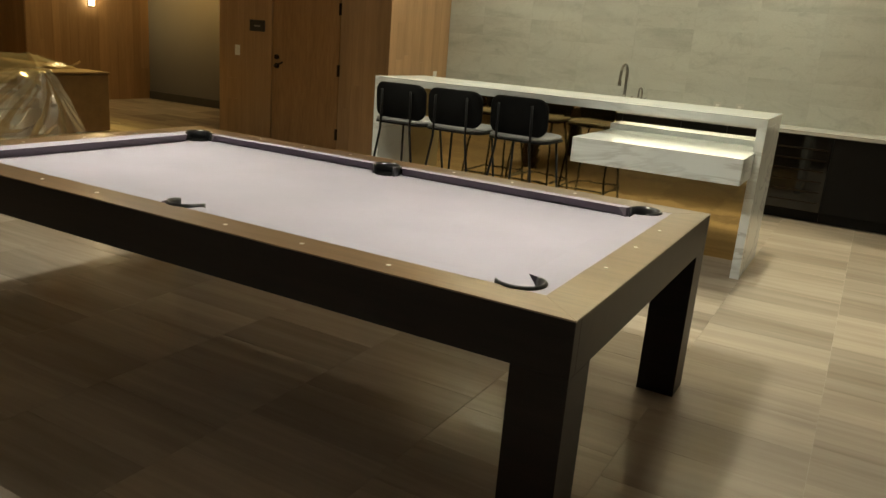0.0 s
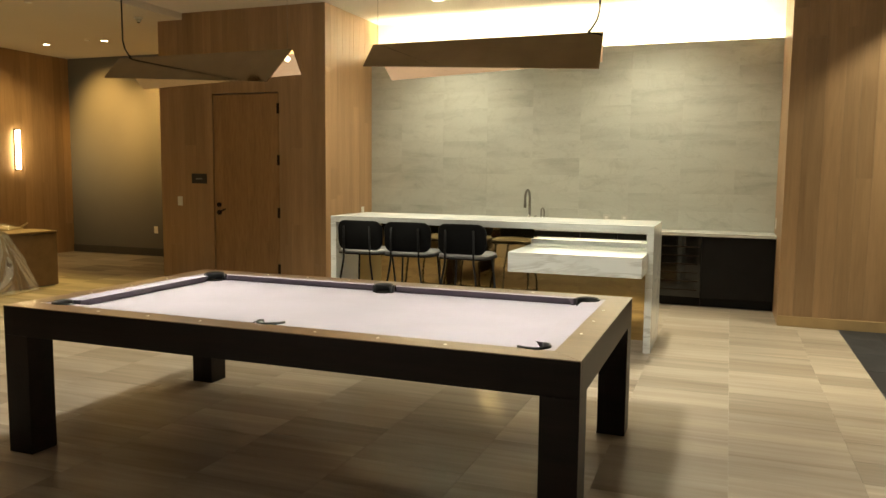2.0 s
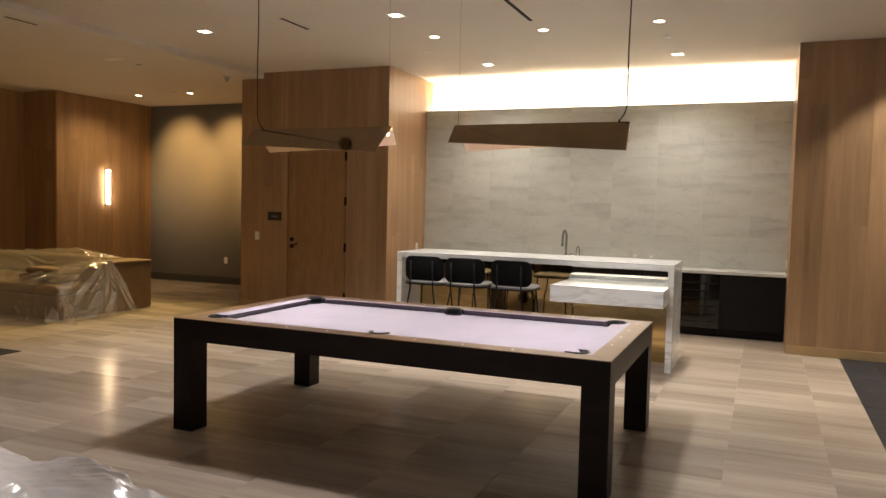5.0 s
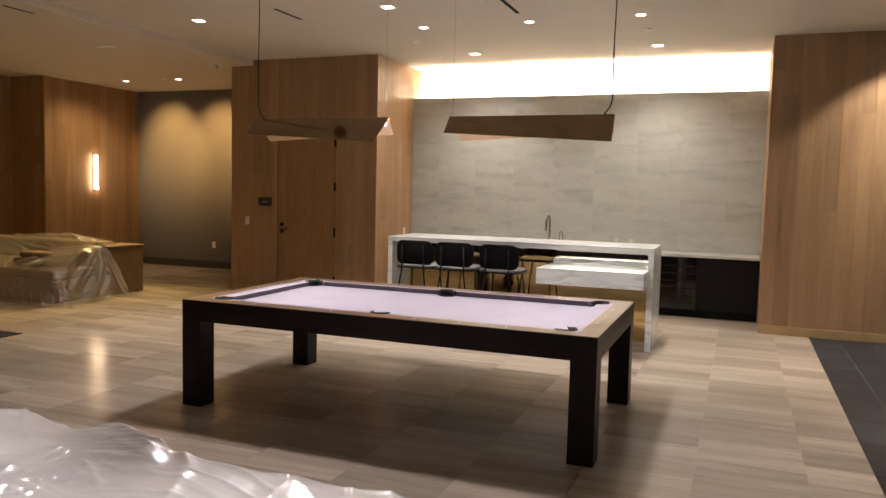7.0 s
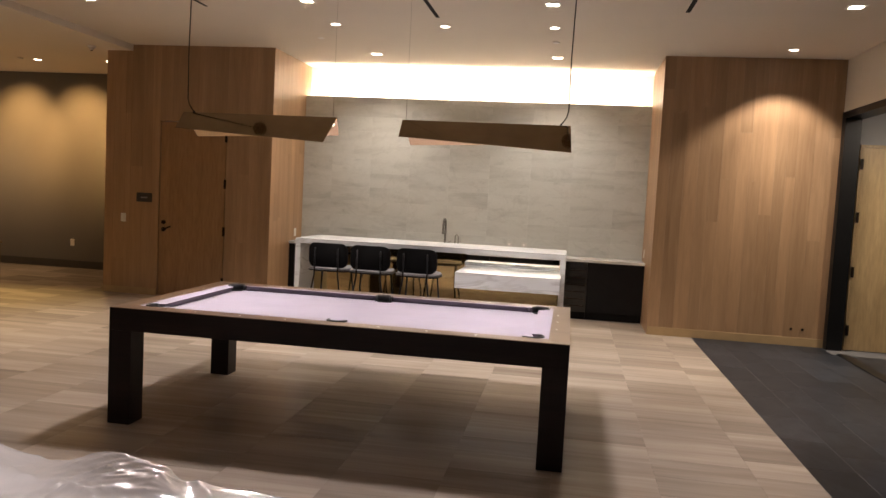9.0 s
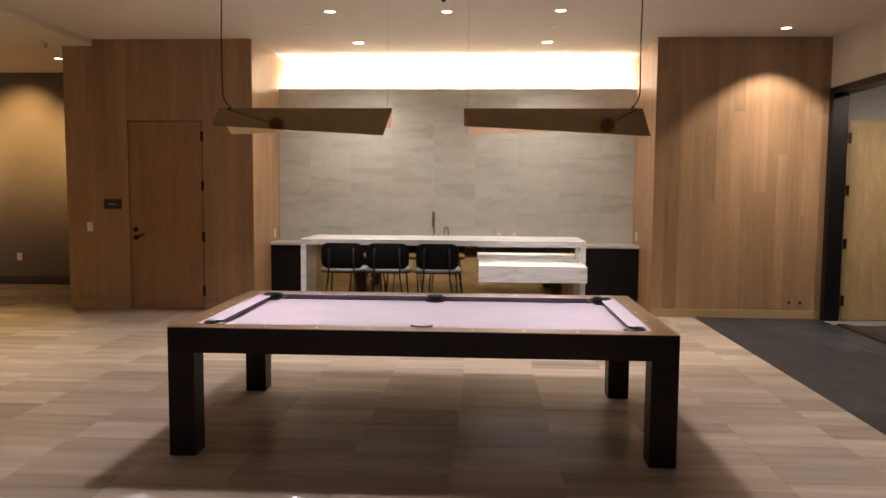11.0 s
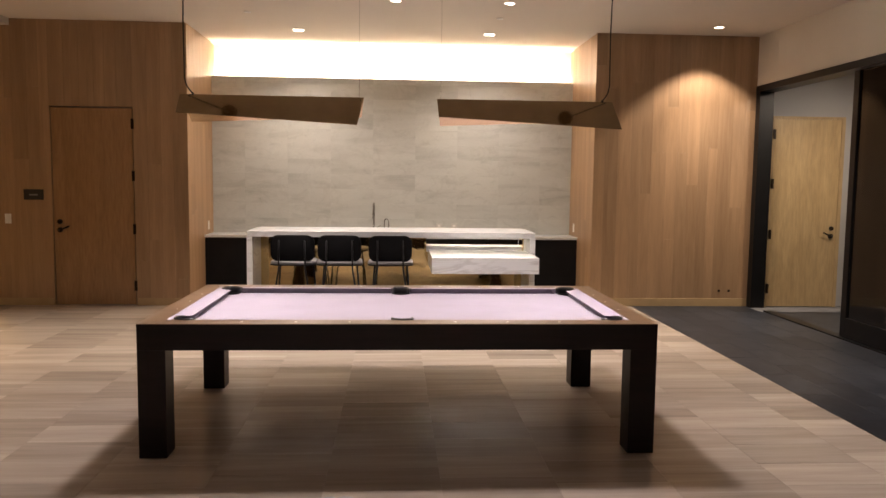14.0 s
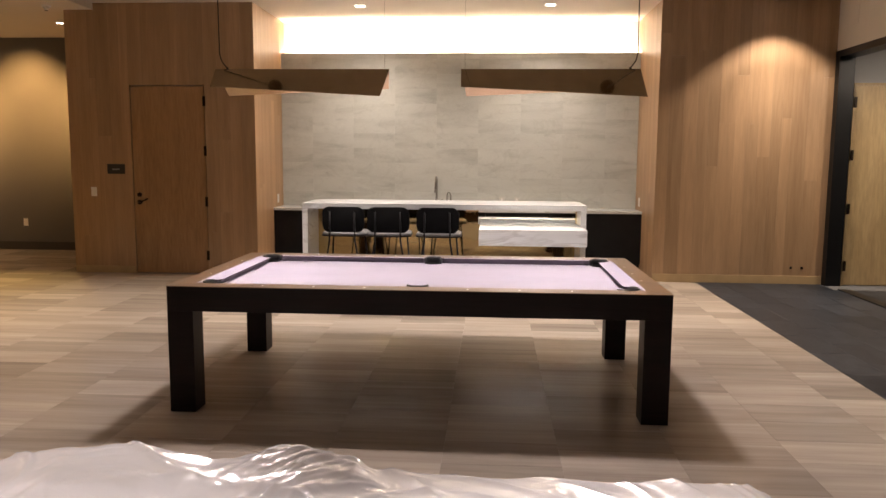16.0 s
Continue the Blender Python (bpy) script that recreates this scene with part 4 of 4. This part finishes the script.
# ---- near sofa under film ----
near = thing("low_sofa", pose(-2.2, -0.42, 0), "pale grey low sofa wrapped in milky film", "sofa")
part("base", pad(-1.5, 1.5, -0.45, 0.42, 0.03, 0.26, 0.03), SOFA_GREY, near)
for k in range(3):
    part("seat_cushion", pad(-1.49 + k * 1.0, -0.51 + k * 1.0, -0.44, 0.43, 0.265, 0.40 if k == 0 else 0.44, 0.05), SOFA_GREY, near)
part("loose_pillow", pad(-0.93, -0.22, -0.2, 0.26, 0.40, 0.465, 0.03), SOFA_GREY, near, "loose pillow lying on the seat")


def near_film(u, v):
    """Loose and puffed up over the pillow, bunched beside it, then taut to the end."""
    x = -1.75 + 3.9 * u
    y, z = along([(-0.50, 0.05), (-0.49, 0.415), (-0.25, 0.42), (0.0, 0.42), (0.25, 0.42), (0.42, 0.415), (0.475, 0.32), (0.49, 0.15), (0.52, 0.012)], v)
    flat = math.sin(math.pi * min(1, v * 1.2)) if v < 0.83 else 0
    mound = (0.135 * math.exp(-((x + 0.58) / 0.45) ** 2) + 0.018 * math.exp(-((x - 0.10) / 0.12) ** 2)) * max(0, flat) ** 0.5
    mound += 0.05 * min(1.0, max(0.0, (x + 0.25) / 0.2)) * max(0, flat) ** 0.3
    over = max(0.0, x - 1.52)
    z = max(0.012, z - over * 0.5)
    s = y + z
    swell = 0.35 * noise.noise(Vector((x * 1.6, s * 2.2, 5.0)))
    bunch = math.exp(-((x - 0.08) / 0.22) ** 2)
    loose = 0.55 * streaks(x, s, 1.5, 8.0, 0.5, 3.0) + 0.45 * streaks(x, s, 3.6, 1.0, -0.4, 4.0) + 0.18 * streaks(x, s, 8.0, 6.0, 0.8, 3.0)
    loose += bunch * (0.5 * streaks(x, s, 6.0, 2.0, 1.0) + 0.3 * streaks(x, s, 14.0, 3.0, 0.3) + 0.2 * creases(x, s, 10.0, 3.0, (1.2, 0.5), 1.5))
    taut = 0.7 * streaks(x, s, 2.6, 6.0, -0.35, 5.0) + 0.40 * streaks(x, s, 8.0, 5.0, 0.7, 3.0)
    far = min(1.0, max(0.0, (x - 0.25) / 0.15))
    c = swell + loose * (1 - far) + taut * far
    rough = 0.042 - 0.020 * far
    return (x, y + 0.5 * rough * c * (1 if v > 0.55 else 0), max(0.008, z + mound + rough * (c - 0.12)))


sheet("plastic_sheet", 460, 190, near_film, FILM_MILKY, pose(-2.2, -0.42, 0), "milky crinkled plastic film over the pale sofa")

# ---- pieces of the setting: stone tiles, floor tiles ----
tile_w, tile_h = 0.583, 0.2045
x = -3.47 - 2 * tile_w
cols = []
while x < XN1:
    a, b = max(x, XN0), min(x + tile_w, XN1)
    if b - a > 0.02:
        cols.append((a, b))
    x += tile_w
rows = []
z = 1.635 - 4 * tile_h
while z < STONE_TOP - 0.01:
    rows.append((max(z, CZ), min(z + tile_h, STONE_TOP)))
    z += tile_h
shared = {}
for a, b in cols:
    for lo, hi in rows:
        key = (round(b - a, 3), round(hi - lo, 3))
        if key not in shared:
            w, h = (b - a) / 2 - 0.0003, (hi - lo) / 2 - 0.0003
            shared[key] = mesh_of("stone_tile", box(-w, w, -0.012, 0, -h, h), STONE)
        ob = new("stone_tile", shared[key])
        ob.parent = wall_stone
        ob.location = ((a + b) / 2, NICHE + 0.012, (lo + hi) / 2)

FW, FL = 0.5965, 0.305
joint = 0.0008
tile_mesh = mesh_of("tile", box(-FW / 2 + joint, FW / 2 - joint, -FL / 2 + joint, FL / 2 - joint, -0.004, 0.0), TILE)
count = 0
far_verts, far_faces = [], []
x = 1.0 - 0.365
edges = [(x, 1.0)]
while x > -12.0:
    edges.append((x - FW, x))
    x -= FW
for i, (a, b) in enumerate(edges):
    off = (0.0, 0.15, 0.07, 0.22)[i % 4]
    y = BACK_Y - 0.3 + off
    while y < 9.2:
        cx, cy = (a + b) / 2, y + FL / 2
        near_zone = -4.2 < cx < 1.0 and 0.4 < cy < 7.0 and i > 0
        if near_zone and count < 300:
            ob = new("tile", tile_mesh)
            ob.parent = floor
            ob.location = (cx, cy, 0)
            ob.rotation_euler = (rng.uniform(-0.003, 0.003), rng.uniform(-0.0005, 0.0005), 0)
            count += 1
        else:
            n = len(far_verts)
            dx, dy = rng.uniform(-0.00015, 0.00015), rng.uniform(-0.0005, 0.0005)
            far_verts += [(a + joint, y + joint, -dx - dy), (b - joint, y + joint, dx - dy), (b - joint, y + FL - joint, dx + dy), (a + joint, y + FL - joint, dy - dx)]
            far_verts += [(px, py, -0.004) for px, py, _ in far_verts[n:n + 4]]
            far_faces += [(n, n + 1, n + 2, n + 3), (n + 4, n + 5, n + 1, n), (n + 5, n + 6, n + 2, n + 1), (n + 6, n + 7, n + 3, n + 2), (n + 7, n + 4, n, n + 3)]
        y += FL


def island_material(name, source):
    """The tile material with its tone taken from each loose piece of one joined mesh."""
    m = source.copy()
    m.name = name
    nodes, links = m.node_tree.nodes, m.node_tree.links
    geo = nodes.new("ShaderNodeNewGeometry")
    for n in list(nodes):
        if n.bl_idname == "ShaderNodeObjectInfo":
            for link in list(n.outputs["Random"].links):
                links.new(geo.outputs["Random Per Island"], link.to_socket)
    return m


me = bpy.data.meshes.new("far_tiles")
me.from_pydata(far_verts, [], far_faces)
me.materials.append(island_material("wood_look_tile_far", TILE))
ob = new("far_tiles", me)
ob.parent = floor
ob["kind"] = "stuff"

DW, DL = 0.30, 0.60
dark_mesh = mesh_of("slate_tile", box(-DW / 2 + 3 * joint, DW / 2 - 3 * joint, -DL / 2 + 3 * joint, DL / 2 - 3 * joint, -0.004, 0.0), SLATE)
for i in range(5):
    y = -4.2 + (0.3 if i % 2 else 0.0)
    while y < 6.95:
        ob = new("slate_tile", dark_mesh)
        ob.parent = floor_dark
        fit = min(DL, 7.015 - y)
        ob.location = (1.0 + DW * (i + 0.5), y + fit / 2, 0)
        ob.scale = (1, fit / DL, 1)
        y += DL
verts, faces = [], []
for i in range(8):
    for j in range(18):
        a, y = 2.5 + 0.3 * i, -4.2 + 0.6 * j
        n = len(verts)
        verts += [(a + joint, y + joint, 0), (a + 0.3 - joint, y + joint, 0), (a + 0.3 - joint, y + 0.6 - joint, 0), (a + joint, y + 0.6 - joint, 0)]
        faces.append((n, n + 1, n + 2, n + 3))
me = bpy.data.meshes.new("vestibule_tiles")
me.from_pydata(verts, [], faces)
me.materials.append(island_material("slate_tile_far", SLATE))
ob = new("vestibule_tiles", me)
ob.parent = floor_dark
ob["kind"] = "stuff"
